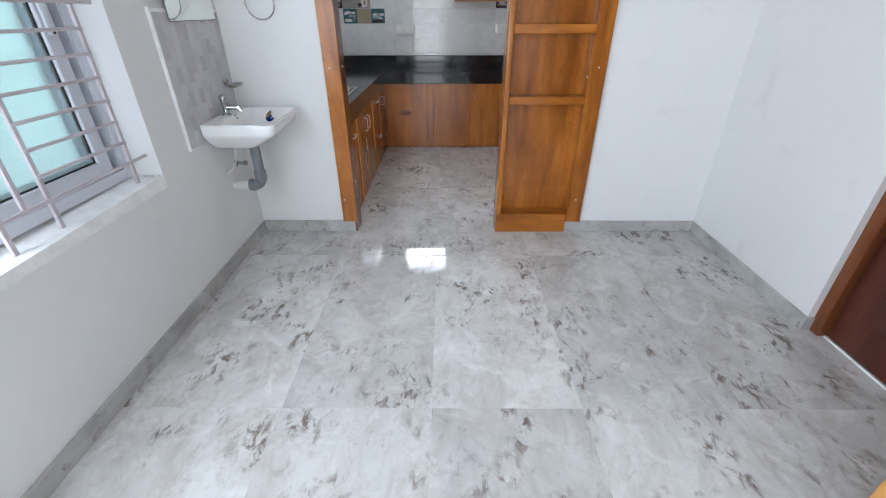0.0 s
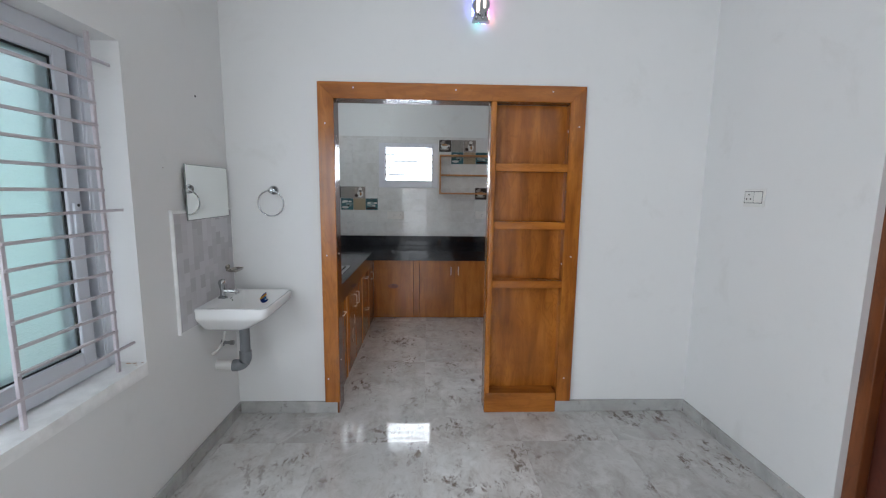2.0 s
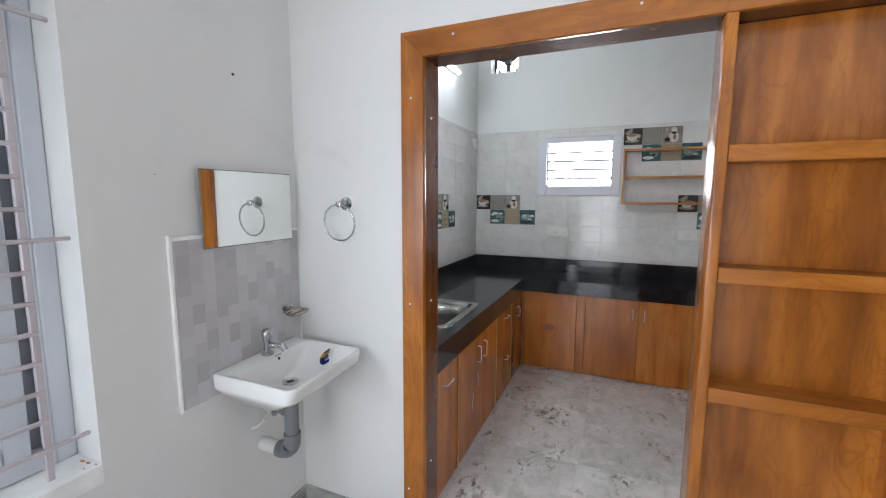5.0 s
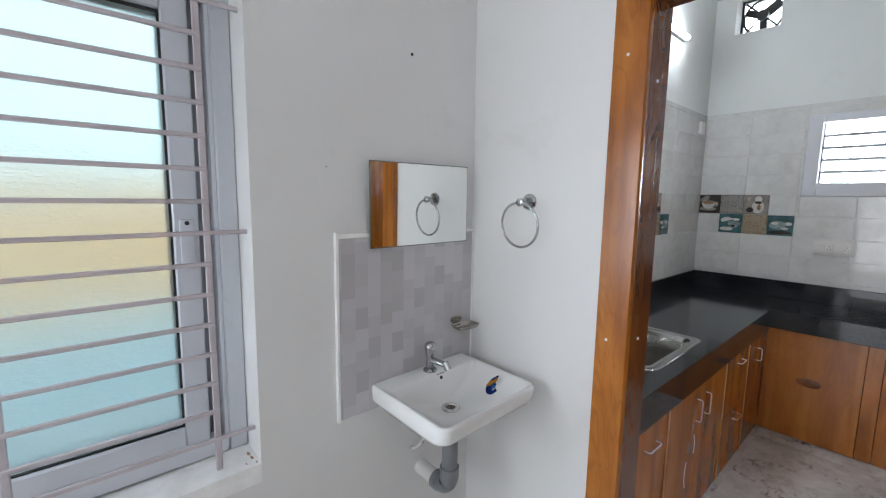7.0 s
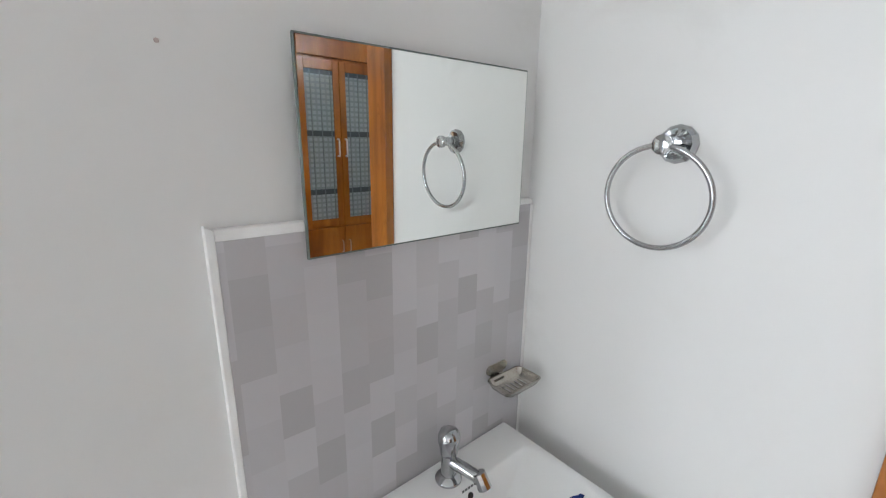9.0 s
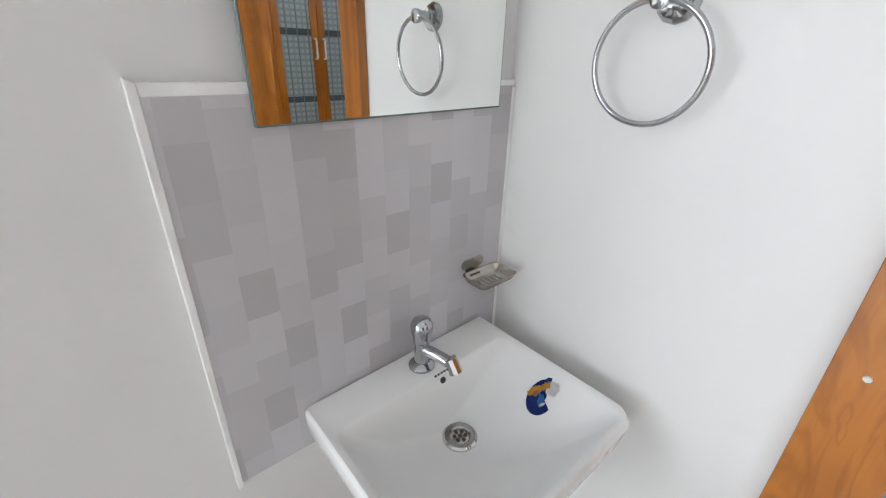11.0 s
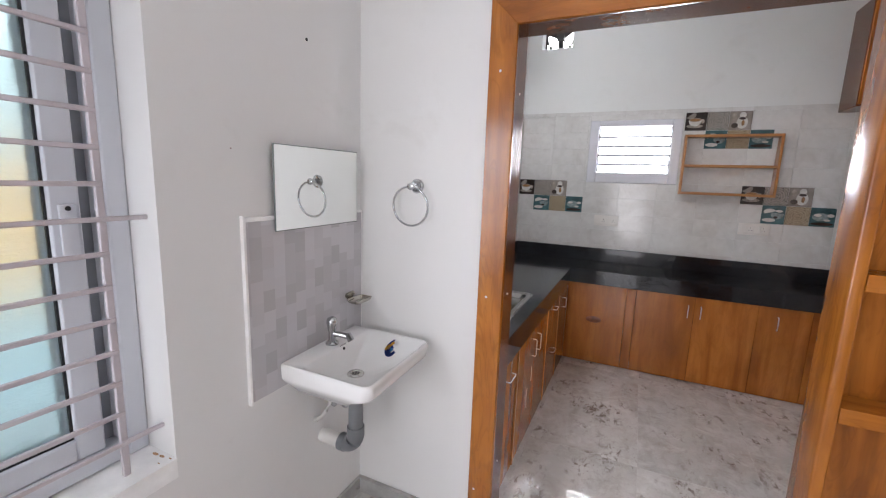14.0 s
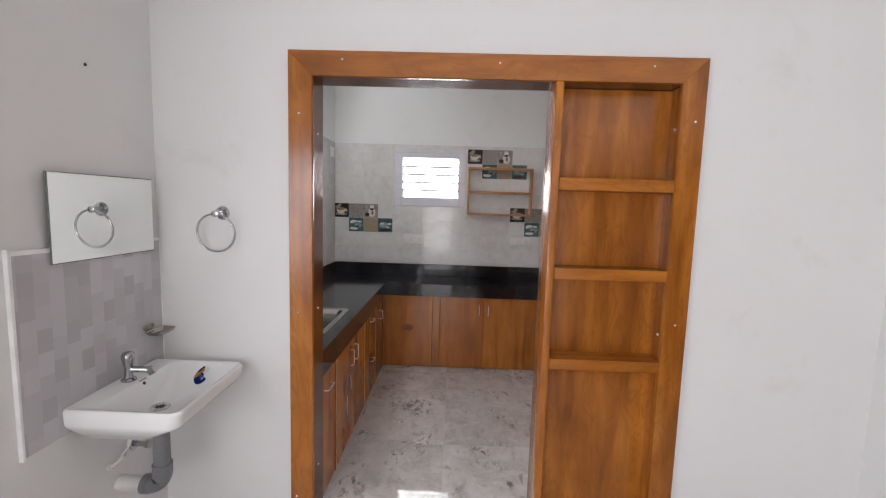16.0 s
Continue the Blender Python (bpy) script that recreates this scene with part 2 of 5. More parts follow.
def wall_tile_mat():
    a = Mat("cream_marble_wall_tile", 0.08, 0, (0.62, 0.62, 0.59))
    v = a.coords((1, 1, 1), True)
    big, small = a.noise(v, 4, 6, 0.65, 1.0), a.noise(v, 18, 4, 0.6, 0.4)
    c = a.ramp(big, (0.32, (0.57, 0.575, 0.56)), (0.5, (0.67, 0.68, 0.67)), (0.75, (0.75, 0.765, 0.755)))
    a.color(a.mix(0.25, c, a.ramp(small, (0.35, (0.55, 0.55, 0.53)), (0.6, (0.71, 0.72, 0.71)))))
    wv = a.noise(v, 26, 2, 0.5, 1.5)
    a.bump(wv, 0.12, 0.003)
    a.roughness(small, 0.03, 0.07)
    return a.m


WALL_TILE = wall_tile_mat()
TILE_GROUT = plain("wall_tile_grout", (0.36, 0.36, 0.355), 0.8, 0, 0.1, 20, 0.2)


def granite_mat(name, lo, hi):
    a = Mat(name, 0.10, 0, (0.012, 0.013, 0.015))
    v = a.coords()
    f = a.noise(v, 190, 3, 0.7)
    c = a.ramp(f, (0.45, (0.008, 0.009, 0.011)), (0.62, (0.016, 0.017, 0.021)), (0.80, (0.06, 0.063, 0.068)))
    # bluish grey patches: dust, and the counter's sky sheen put into the colour
    dust_sheen = a.ramp(a.noise(v, 3, 3, 0.5, 0.2), (0.40, (0, 0, 0)), (0.90, (0.14, 0.14, 0.14)))
    a.color(a.mix(dust_sheen, c, (0.18, 0.21, 0.225)))
    a.roughness(a.noise(v, 3, 2), lo, hi)
    return a.m


GRANITE = granite_mat("black_granite", 0.03, 0.09)
GRANITE_TOP = granite_mat("dusty_black_granite", 0.10, 0.16)


def mosaic_mat():
    """One large tile printed with offset soft grey blocks."""
    a = Mat("block_print_tile", 0.25, 0, (0.4, 0.4, 0.42))
    tc = a.n("TexCoord")
    sep = a.n("SeparateXYZ")
    a.l(tc.outputs["Object"], sep.inputs[0])
    com = a.n("CombineXYZ")
    a.l(sep.outputs["Z"], com.inputs[0])
    a.l(sep.outputs["Y"], com.inputs[1])
    br = a.n("TexBrick", Scale=1.0)
    br.inputs["Color1"].default_value = (0, 0, 0, 1)
    br.inputs["Color2"].default_value = (1, 1, 1, 1)
    br.inputs["Mortar Size"].default_value = 0.0
    br.inputs["Brick Width"].default_value = 0.074
    br.inputs["Row Height"].default_value = 0.0487
    br.offset, br.squash = 0.5, 1.0
    a.l(com.outputs[0], br.inputs["Vector"])
    tone = a.ramp(br.outputs["Color"], (0.0, (0.455, 0.44, 0.45)), (0.35, (0.505, 0.49, 0.505)), (0.65, (0.55, 0.535, 0.555)), (1.0, (0.59, 0.575, 0.595)))
    v = a.coords()
    wash = a.ramp(a.noise(v, 2.5, 1), (0.3, (0.97, 0.97, 0.97)), (0.7, (1, 1, 1)))
    a.color(a.mix(1.0, tone, wash, "MULTIPLY"))
    a.bump(a.noise(v, 240, 2), 0.05, 0.001)
    a.roughness(a.noise(v, 5, 3), 0.16, 0.30)
    return a.m


MOSAIC = mosaic_mat()


def mirror_mat():
    a = Mat("mirror_silver", 0.012, 1.0, (0.88, 0.90, 0.88))
    return a.m


MIRROR = mirror_mat()
MIRROR_EDGE = plain("mirror_edge", (0.16, 0.19, 0.18), 0.2, 0, 0.2, 30, 0)


def frosted():
    a = Mat("frosted_glass", 0.34, 0, (0.68, 0.80, 0.82))
    a.b.inputs["Transmission Weight"].default_value = 0.86
    a.b.inputs["IOR"].default_value = 1.3
    v = a.coords((1, 0.35, 1))
    a.bump(a.noise(v, 130, 3, 0.6, 0.5), 0.5, 0.004)
    a.roughness(a.noise(v, 20, 3), 0.30, 0.42)
    return a.m


FROSTED = frosted()


def louvre_glass():
    a = Mat("louvre_glass", 0.25, 0, (0.93, 0.95, 0.95))
    a.b.inputs["Transmission Weight"].default_value = 1.0
    a.b.inputs["IOR"].default_value = 1.2
    return a.m


LOUVRE = louvre_glass()


def glow(name, color, strength):
    m = bpy.data.materials.new(name)
    m.use_nodes = True
    b = m.node_tree.nodes["Principled BSDF"]
    b.inputs["Base Color"].default_value = (*color, 1)
    b.inputs["Emission Color"].default_value = (*color, 1)
    b.inputs["Emission Strength"].default_value = strength
    return m


TUBE = glow("tube_light", (0.93, 0.97, 1.0), 100)
FACET_GLOW = glow("facet_glow", (1.0, 0.84, 0.76), 2.0)
LED_BLUE = glow("led_blue", (0.25, 0.3, 1.0), 9)
LED_GREEN = glow("led_green", (0.15, 1.0, 0.60), 6)
LED_PINK = glow("led_pink", (1.0, 0.32, 0.75), 8)
LED_AMBER = glow("led_amber", (1.0, 0.45, 0.15), 22)


def plaid():
    a = Mat("plaid_glass", 0.18, 0, (0.25, 0.28, 0.28))
    ad = a.n("VectorMath")
    ad.inputs[1].default_value = (10, 10, 10)
    a.l(a.coords(), ad.inputs[0])
    v = ad.outputs[0]
    sep = a.n("SeparateXYZ")
    a.l(v, sep.inputs[0])

    def lines(axis, pitch, width):
        md = a.n("Math")
        md.operation = "MODULO"
        md.inputs[1].default_value = pitch
        a.l(sep.outputs[axis], md.inputs[0])
        lt = a.n("Math")
        lt.operation = "LESS_THAN"
        lt.inputs[1].default_value = width
        a.l(md.outputs[0], lt.inputs[0])
        return lt.outputs[0]

    c = a.mix(lines("Y", 0.042, 0.017), (0.34, 0.39, 0.40), (0.26, 0.30, 0.31))
    c = a.mix(lines("Z", 0.042, 0.017), c, (0.24, 0.28, 0.295))
    c = a.mix(lines("Z", 0.48, 0.045), c, (0.07, 0.085, 0.095))
    c = a.mix(lines("Y", 0.084, 0.009), c, (0.15, 0.18, 0.19))
    a.color(c)
    return a.m


PLAID = plaid()


def lattice(name, lo, hi):
    """A round flower ornament, repeated for each decor tile."""
    a = Mat(name, 0.12, 0, hi)
    tc = a.n("TexCoord")
    mp = a.n("Mapping")
    mp.inputs["Location"].default_value = (-0.5, 0, -0.5)
    a.l(tc.outputs["Generated"], mp.inputs["Vector"])
    wv = a.n("TexWave", Scale=3.2, Distortion=2.5, Detail=2.0)
    wv.inputs["Detail Scale"].default_value = 2.0
    wv.wave_type = "RINGS"
    wv.rings_direction = "Y"
    a.l(mp.outputs[0], wv.inputs["Vector"])
    vo = a.n("TexVoronoi", Scale=9.0)
    a.l(mp.outputs[0], vo.inputs["Vector"])
    c = a.ramp(wv.outputs["Fac"], (0.25, lo), (0.75, hi))
    c = a.mix(0.55, c, a.ramp(vo.outputs["Distance"], (0.2, lo), (0.5, hi)))
    a.color(a.mix(0.3, c, a.ramp(a.noise(mp.outputs[0], 14, 5), (0.4, lo), (0.6, hi))))
    return a.m


DEC_GREY = lattice("decor_ornament_grey", (0.10, 0.095, 0.09), (0.36, 0.34, 0.31))
DEC_BEIGE = lattice("decor_ornament_beige", (0.17, 0.125, 0.07), (0.44, 0.37, 0.26))
DEC_BROWN = plain("decor_brown", (0.035, 0.026, 0.022), 0.12, 0, 0.5, 14, 0)
DEC_COFFEE = plain("decor_coffee", (0.30, 0.16, 0.07), 0.12, 0, 0.4, 30, 0)
DEC_WHITE = plain("decor_white", (0.66, 0.66, 0.63), 0.12, 0, 0.2, 25, 0)
DEC_TEAL = plain("decor_teal", (0.055, 0.135, 0.15), 0.12, 0, 0.5, 14, 0)
DEC_STONE = plain("decor_stone", (0.30, 0.27, 0.245), 0.12, 0, 0.4, 14, 0)
DEC_CREAM = plain("decor_cream", (0.40, 0.36, 0.31), 0.12, 0, 0.55, 45, 0)
DEC_PALE = plain("decor_pale_teal", (0.27, 0.35, 0.355), 0.12, 0, 0.6, 40, 0)

# ---- mesh helpers ----
ORIGIN = {}


def box(x0, x1, y0, y1, z0, z1, bevel=0.0, seg=1, bm=None):
    bm = bm or bmesh.new()
    r = bmesh.ops.create_cube(bm, size=1, matrix=Matrix.Translation(((x0 + x1) / 2, (y0 + y1) / 2, (z0 + z1) / 2)) @ Matrix.Diagonal((x1 - x0, y1 - y0, z1 - z0, 1)))
    if bevel:
        es = list({e for v in r["verts"] for e in v.link_edges})
        bmesh.ops.bevel(bm, geom=es, offset=bevel, segments=seg, affect="EDGES", profile=0.5)
    return bm


def rod(a, b, r, n=16, r2=None, bm=None):
    """A capped round bar from a to b."""
    bm = bm or bmesh.new()
    a, b = Vector(a), Vector(b)
    m = Matrix.Translation((a + b) / 2) @ (b - a).to_track_quat("Z", "Y").to_matrix().to_4x4()
    bmesh.ops.create_cone(bm, cap_ends=True, segments=n, radius1=r, radius2=r if r2 is None else r2, depth=(b - a).length, matrix=m)
    return bm


def lathe(profile, m=None, n=28, bm=None):
    """A turned body from (radius, height) rings about z, capped."""
    bm = bm or bmesh.new()
    m = m or Matrix()
    rings = [[bm.verts.new(m @ Vector((r * math.cos(k * math.tau / n), r * math.sin(k * math.tau / n), z))) for k in range(n)] for r, z in profile]
    for a, b in zip(rings, rings[1:]):
        for k in range(n):
            bm.faces.new((a[k], a[(k + 1) % n], b[(k + 1) % n], b[k]))
    bm.faces.new(rings[0][::-1])
    bm.faces.new(rings[-1])
    return bm


def tube(points, r, n=12, closed=False, bm=None):
    """A round bar swept along points."""
    bm = bm or bmesh.new()
    pts = [Vector(p) for p in points]
    rings = []
    for i, p in enumerate(pts):
        if closed:
            d = pts[(i + 1) % len(pts)] - pts[i - 1]
        else:
            d = pts[min(i + 1, len(pts) - 1)] - pts[max(i - 1, 0)]
        d.normalize()
        ref = Vector((0.31, 0.23, 0.92)) if abs(d.z) < 0.9 else Vector((0.9, 0.3, 0.1))
        u = d.cross(ref).normalized()
        w = d.cross(u)
        rings.append([bm.verts.new(p + r * (math.cos(k * math.tau / n) * u + math.sin(k * math.tau / n) * w)) for k in range(n)])
    pairs = list(zip(rings, rings[1:])) + ([(rings[-1], rings[0])] if closed else [])
    for a, b in pairs:
        for k in range(n):
            bm.faces.new((a[k], a[(k + 1) % n], b[(k + 1) % n], b[k]))
    if not closed:
        bm.faces.new(rings[0][::-1])
        bm.faces.new(rings[-1])
    return bm


GROW, PIVOT = 1.055, Vector((0.0, 1.0, 1.53))   # kitchen plan numbers are drawn slightly small about this pivot
ROOM = {"kitchen": False}


def site(p):
    """A plan point in the room that is being built; the face on the partition stays where it is."""
    p = Vector(p)
    if not ROOM["kitchen"]:
        return p
    q = PIVOT + (p - PIVOT) * GROW
    if p.y <= 2.80:
        q.y = p.y
    return q


def link_mesh(name, bm, material, smooth):
    bmesh.ops.recalc_face_normals(bm, faces=bm.faces)
    me = bpy.data.meshes.new(name)
    if smooth:
        for f in bm.faces:
            f.smooth = True
        for e in bm.edges:
            if len(e.link_faces) == 2 and e.calc_face_angle(0) > radians(38):
                e.smooth = False
    bm.to_mesh(me)
    bm.free()
    me.materials.append(material)
    return new(name, me)


def thing(name, loc, label, category, group="", kind=""):
    ob = new(name)
    loc = site(loc)
    ob.location = loc
    ob.empty_display_size = 0.05
    ORIGIN[ob.name] = Vector(loc)
    return tagged(ob, label, category, group, kind)


def part(name, bm, material, parent, label="", smooth=True):
    o = ORIGIN.get(parent.name, Vector((0, 0, 0)))
    for v in bm.verts:
        v.co = site(v.co)
    bmesh.ops.translate(bm, verts=bm.verts, vec=-o)
    ob = link_mesh(name, bm, material, smooth)
    ob.parent = parent
    ORIGIN[ob.name] = o
    return tagged(ob, label)


def solo(name, bm, material, label, category="", kind="", smooth=True, group=""):
    for v in bm.verts:
        v.co = site(v.co)
    ob = link_mesh(name, bm, material, smooth)
    ORIGIN[ob.name] = Vector((0, 0, 0))
    return tagged(ob, label, category, group, kind)


# ---- plan ----
XL, XR = -1.25, 1.83          # dining room side walls
YW, YK = 2.668, 2.785         # partition: dining face, kitchen face
KX, KY = -1.178, 5.075        # kitchen west wall face, north wall face
KE = 1.90                     # kitchen east wall face
YS = -3.0                     # south wall face
H = 3.05                      # ceiling
OX0, OX1, OZ = -0.588, 0.945, 2.085   # rough opening in the partition
WY0, WY1, WZ0, WZ1 = 0.30, 1.806, 0.722, 2.097   # dining window opening

STRUCT = dict(kind="structure")

# floor bed and ceiling
solo("floor_bed", box(-1.6, 2.3, -3.3, 5.6, -0.16, -0.0010), GROUT, "grey grout bed under the polished floor tiles", "floor", **STRUCT)
solo("ceiling", box(-1.5, 2.25, -3.25, 5.55, H, H + 0.15), CEIL, "plain white painted ceiling over dining room and kitchen", "ceiling", **STRUCT)

# west wall of the dining room, with the window opening and an added unseen opening for the fill lamp
bm = box(XL - 0.2, XL, YS - 0.22, -2.45, -0.02, H)
box(XL - 0.2, XL, -0.55, WY0, -0.02, H, bm=bm)
box(XL - 0.2, XL, -2.45, -0.55, -0.02, 0.75, bm=bm)
box(XL - 0.2, XL, -2.45, -0.55, 2.25, H, bm=bm)
box(XL - 0.2, XL, WY1, YK, -0.02, H, bm=bm)
box(XL - 0.2, XL, WY0, WY1, -0.02, WZ0 - 0.06, bm=bm)
box(XL - 0.2, XL, WY0, WY1, WZ1, H, bm=bm)
wall_west = solo("wall_west", bm, PAINT, "white painted plaster wall with a barred window", "wall", smooth=False, **STRUCT)
sill_bm = box(XL - 0.2, XL + 0.004, WY0, WY1, WZ0 - 0.06, WZ0)
for v in sill_bm.verts:
    if v.co.y < 1 and v.co.z > WZ0 - 0.03:
        v.co.z -= 0.036
solo("window_sill", sill_bm, BARE, "white plastered window sill with rust marks in the corner", "sill", smooth=False, **STRUCT)

# partition between dining room and kitchen
bm = box(XL, OX0, YW, YK, -0.02, H)
box(OX1, 2.21, YW, YK, -0.02, H, bm=bm)
box(OX0, OX1, YW, YK, OZ, H, bm=bm)
solo("wall_north", bm, PAINT, "white painted partition wall with a wide kitchen opening", "wall", smooth=False, **STRUCT)

# east wall with the doorway
DY1, DY0, DZ = 1.587, 0.62, 2.12
bm = box(XR, XR + 0.2, DY1, YW, -0.02, H)
box(XR, XR + 0.2, YS - 0.22, DY0, -0.02, H, bm=bm)
box(XR, XR + 0.2, DY0, DY1, DZ, H, bm=bm)
solo("wall_east", bm, PAINT, "white painted plaster wall with a doorway", "wall", smooth=False, **STRUCT)
solo("wall_behind_door", box(XR + 0.2, XR + 0.24, DY0 - 0.1, DY1 + 0.1, -0.02, DZ + 0.1), PAINT, "plain wall closing the doorway", "wall", **STRUCT)

# south wall with the open entrance that lights the floor
bm = box(XL, -0.85, YS - 0.22, YS, -0.02, H)
box(0.01, XR, YS - 0.22, YS, -0.02, H, bm=bm)
box(-0.85, 0.01, YS - 0.22, YS, 2.05, H, bm=bm)
solo("wall_south", bm, PAINT, "white painted wall with an open entrance", "wall", smooth=False, **STRUCT)

# kitchen walls: window and fan openings in the north wall
ROOM["kitchen"] = True
VX0, VX1, VZ0, VZ1 = -1.05, -0.788, 2.705, 2.965
KWX0, KWX1, KWZ0, KWZ1 = -0.575, 0.130, 1.556, 2.078
bm = box(KX - 0.2, VX0, KY, KY + 0.2, -0.02, H)
box(VX0, VX1, KY, KY + 0.2, -0.02, VZ0, bm=bm)
box(VX0, VX1, KY, KY + 0.2, VZ1, H, bm=bm)
box(VX1, KWX0, KY, KY + 0.2, -0.02, H, bm=bm)
box(KWX0, KWX1, KY, KY + 0.2, -0.02, KWZ0, bm=bm)
box(KWX0, KWX1, KY, KY + 0.2, KWZ1, H, bm=bm)
box(KWX1, KE + 0.2, KY, KY + 0.2, -0.02, H, bm=bm)
kitchen_north = solo("wall_kitchen_north", bm, PAINT_K, "pale painted kitchen wall above cream tiles", "wall", smooth=False, **STRUCT)
kitchen_west = solo("wall_kitchen_west", box(KX - 0.2, KX, YK, KY, -0.02, H), PAINT_K, "pale painted kitchen side wall above cream tiles", "wall", smooth=False, **STRUCT)
# the gap in this wall is invented, it only lets the fill lamp in
bm = box(KE, KE + 0.2, YK, 2.83, -0.02, H)
box(KE, KE + 0.2, 3.17, KY, -0.02, H, bm=bm)
box(KE, KE + 0.2, 2.83, 3.17, -0.02, 0.93, bm=bm)
box(KE, KE + 0.2, 2.83, 3.17, 2.07, H, bm=bm)
solo("wall_kitchen_east", bm, PAINT_K, "plain painted kitchen wall behind the cupboard", "wall", smooth=False, **STRUCT)

ROOM["kitchen"] = False

# skirting, dining room
SK = 0.077


def skirt(name, *b):
    return solo(name, box(*b, 0.002), SKIRT, "polished grey marble skirting along the wall", "skirting", **STRUCT)


skirt("baseboard", XL, -0.572, YW - 0.022, YW, 0, SK)
skirt("baseboard", 0.908, XR, YW - 0.022, YW, 0, SK)
skirt("baseboard", XL, XL + 0.018, YS, YW - 0.022, 0, SK)
skirt("baseboard", XR - 0.018, XR, DY1 - 0.002, YW - 0.022, 0, SK)
skirt("baseboard", XR - 0.018, XR + 0.028, DY1 - 0.014, DY1 - 0.002, 0, SK)
skirt("baseboard", XR - 0.018, XR, YS, DY0, 0, SK)

# ---- dining window ----
win = thing("window_1", (XL - 0.17, (WY0 + WY1) / 2, WZ0), "white uPVC sliding window with frosted glass", "window", kind="structure")
GX = -1.40    # sash plane
fx0, fx1 = XL - 0.197, XL - 0.122
part("frame_side", box(fx0, fx1, WY1 - 0.052, WY1, WZ0, WZ1, 0.004), UPVC, win)
part("frame_side", box(fx0, fx1, WY0, WY0 + 0.052, WZ0, WZ1, 0.004), UPVC, win)
part("frame_head", box(fx0, fx1, WY0 + 0.052, WY1 - 0.052, WZ1 - 0.062, WZ1, 0.004), UPVC, win)
part("frame_sill", box(fx0, fx1, WY0 + 0.052, WY1 - 0.052, WZ0, WZ0 + 0.05, 0.004), UPVC, win)
part("track", box(fx0 + 0.01, fx0 + 0.02, WY1 - 0.11, WY1 - 0.052, WZ0 + 0.05, WZ1 - 0.062, 0), ALU, win, "grey slot beside the sash")
part("track_lip", box(fx0 + 0.02, fx1 - 0.005, WY1 - 0.064, WY1 - 0.052, WZ0 + 0.05, WZ1 - 0.062, 0.002), UPVC, win)


def sash(y0, y1, x, glass):
    s = part("sash", box(x - 0.02, x + 0.02, y1 - 0.062, y1, WZ0 + 0.052, WZ1 - 0.064, 0.004), UPVC, win)
    z0, z1 = WZ0 + 0.052, WZ1 - 0.064
    part("stile", box(x - 0.02, x + 0.02, y0, y0 + 0.062, z0, z1, 0.004), UPVC, s)
    part("bottom_rail", box(x - 0.02, x + 0.02, y0 + 0.062, y1 - 0.062, z0, z0 + 0.058, 0.004), UPVC, s)
    part("top_rail", box(x - 0.02, x + 0.02, y0 + 0.062, y1 - 0.062, z1 - 0.05, z1, 0.004), UPVC, s)
    a, b, c, d = y0 + 0.062, y1 - 0.062, z0 + 0.058, z1 - 0.05
    g = box(x - 0.008, x + 0.008, b - 0.006, b, c, d)
    box(x - 0.008, x + 0.008, a, a + 0.006, c, d, bm=g)
    box(x - 0.008, x + 0.008, a + 0.006, b - 0.006, c, c + 0.006, bm=g)
    box(x - 0.008, x + 0.008, a + 0.006, b - 0.006, d - 0.008, d, bm=g)
    part("gasket", g, GASKET, s, "black rubber glazing gasket", False)
    p = part("pane", box(x - 0.003, x + 0.003, a + 0.004, b - 0.004, c + 0.004, d - 0.004), glass, s, "frosted textured glass pane", False)
    p.visible_shadow = False
    return s


s1 = sash(0.96, 1.703, GX, FROSTED)
lk = part("latch", box(GX + 0.02, GX + 0.032, 1.655, 1.69, 1.30, 1.44, 0.004, 2), UPVC, s1, "flush white sash latch")
for z in (1.31, 1.43):
    part("screw", rod((GX + 0.031, 1.672, z), (GX + 0.034, 1.672, z), 0.006, 10), GASKET, s1)
sash(0.96, 1.703, GX - 0.0415, LOUVRE)

# grille in front of the window
gr = thing("window_grille", (-1.30, (WY0 + WY1) / 2, WZ0), "pale lilac painted steel window grille of square bars", "grille")
for y, full in ((0.40, True), (0.681, True), (1.10, True), (1.1935, False), (1.287, True), (1.706, True)):
    foot = WZ0 - 0.002 - 0.024 * (WY1 - y) if full else 0.815
    part("upright_bar", box(-1.3065, -1.2935, y - 0.008, y + 0.008, foot, WZ1 if full else 1.999, 0.0015), GRILLE, gr)
for k in range(15):
    z = 1.999 - 0.0846 * k
    spans = [(WY0, WY1)] if k in (0, 7, 14) else [(0.675, 1.106), (1.281, 1.713)]
    for y0, y1 in spans:
        part("level_bar", box(-1.3005, -1.2895, y0, y1, z - 0.006, z + 0.006, 0.002), GRILLE, gr)
for ry, rx_, rr in ((1.792, -1.292, 0.007), (1.770, -1.270, 0.003), (1.797, -1.262, 0.004), (1.790, -1.318, 0.008)):
    solo("rust_mark", lathe([(rr, 0), (rr * 0.8, 0.0008), (rr * 0.2, 0.001)], pose(rx_, ry, WZ0 - 0.0004) @ Matrix.Diagonal((1.5, 0.6, 1, 1)), 12), RUST, "brown rust stain on the sill corner", "stain", group="rust stains on the sill")

# ---- outside the dining window ----
solo("ground", box(-60, 60, -60, 60, -0.45, -0.4), PAVING, "grey concrete ground around the house", "ground", **STRUCT)
yard = thing("compound_wall", (-4.1, 0.2, -0.4), "yellow boundary wall with a pale blue painted base", "wall")
part("base_course", box(-4.2, -4.0, -5.0, 3.1, -0.4, 0.62), BLUE_WALL, yard, "pale blue painted base")
part("upper_course", box(-4.19, -4.01, -5.0, 3.1, 0.62, 1.62), YELLOW, yard, "yellow painted wall")
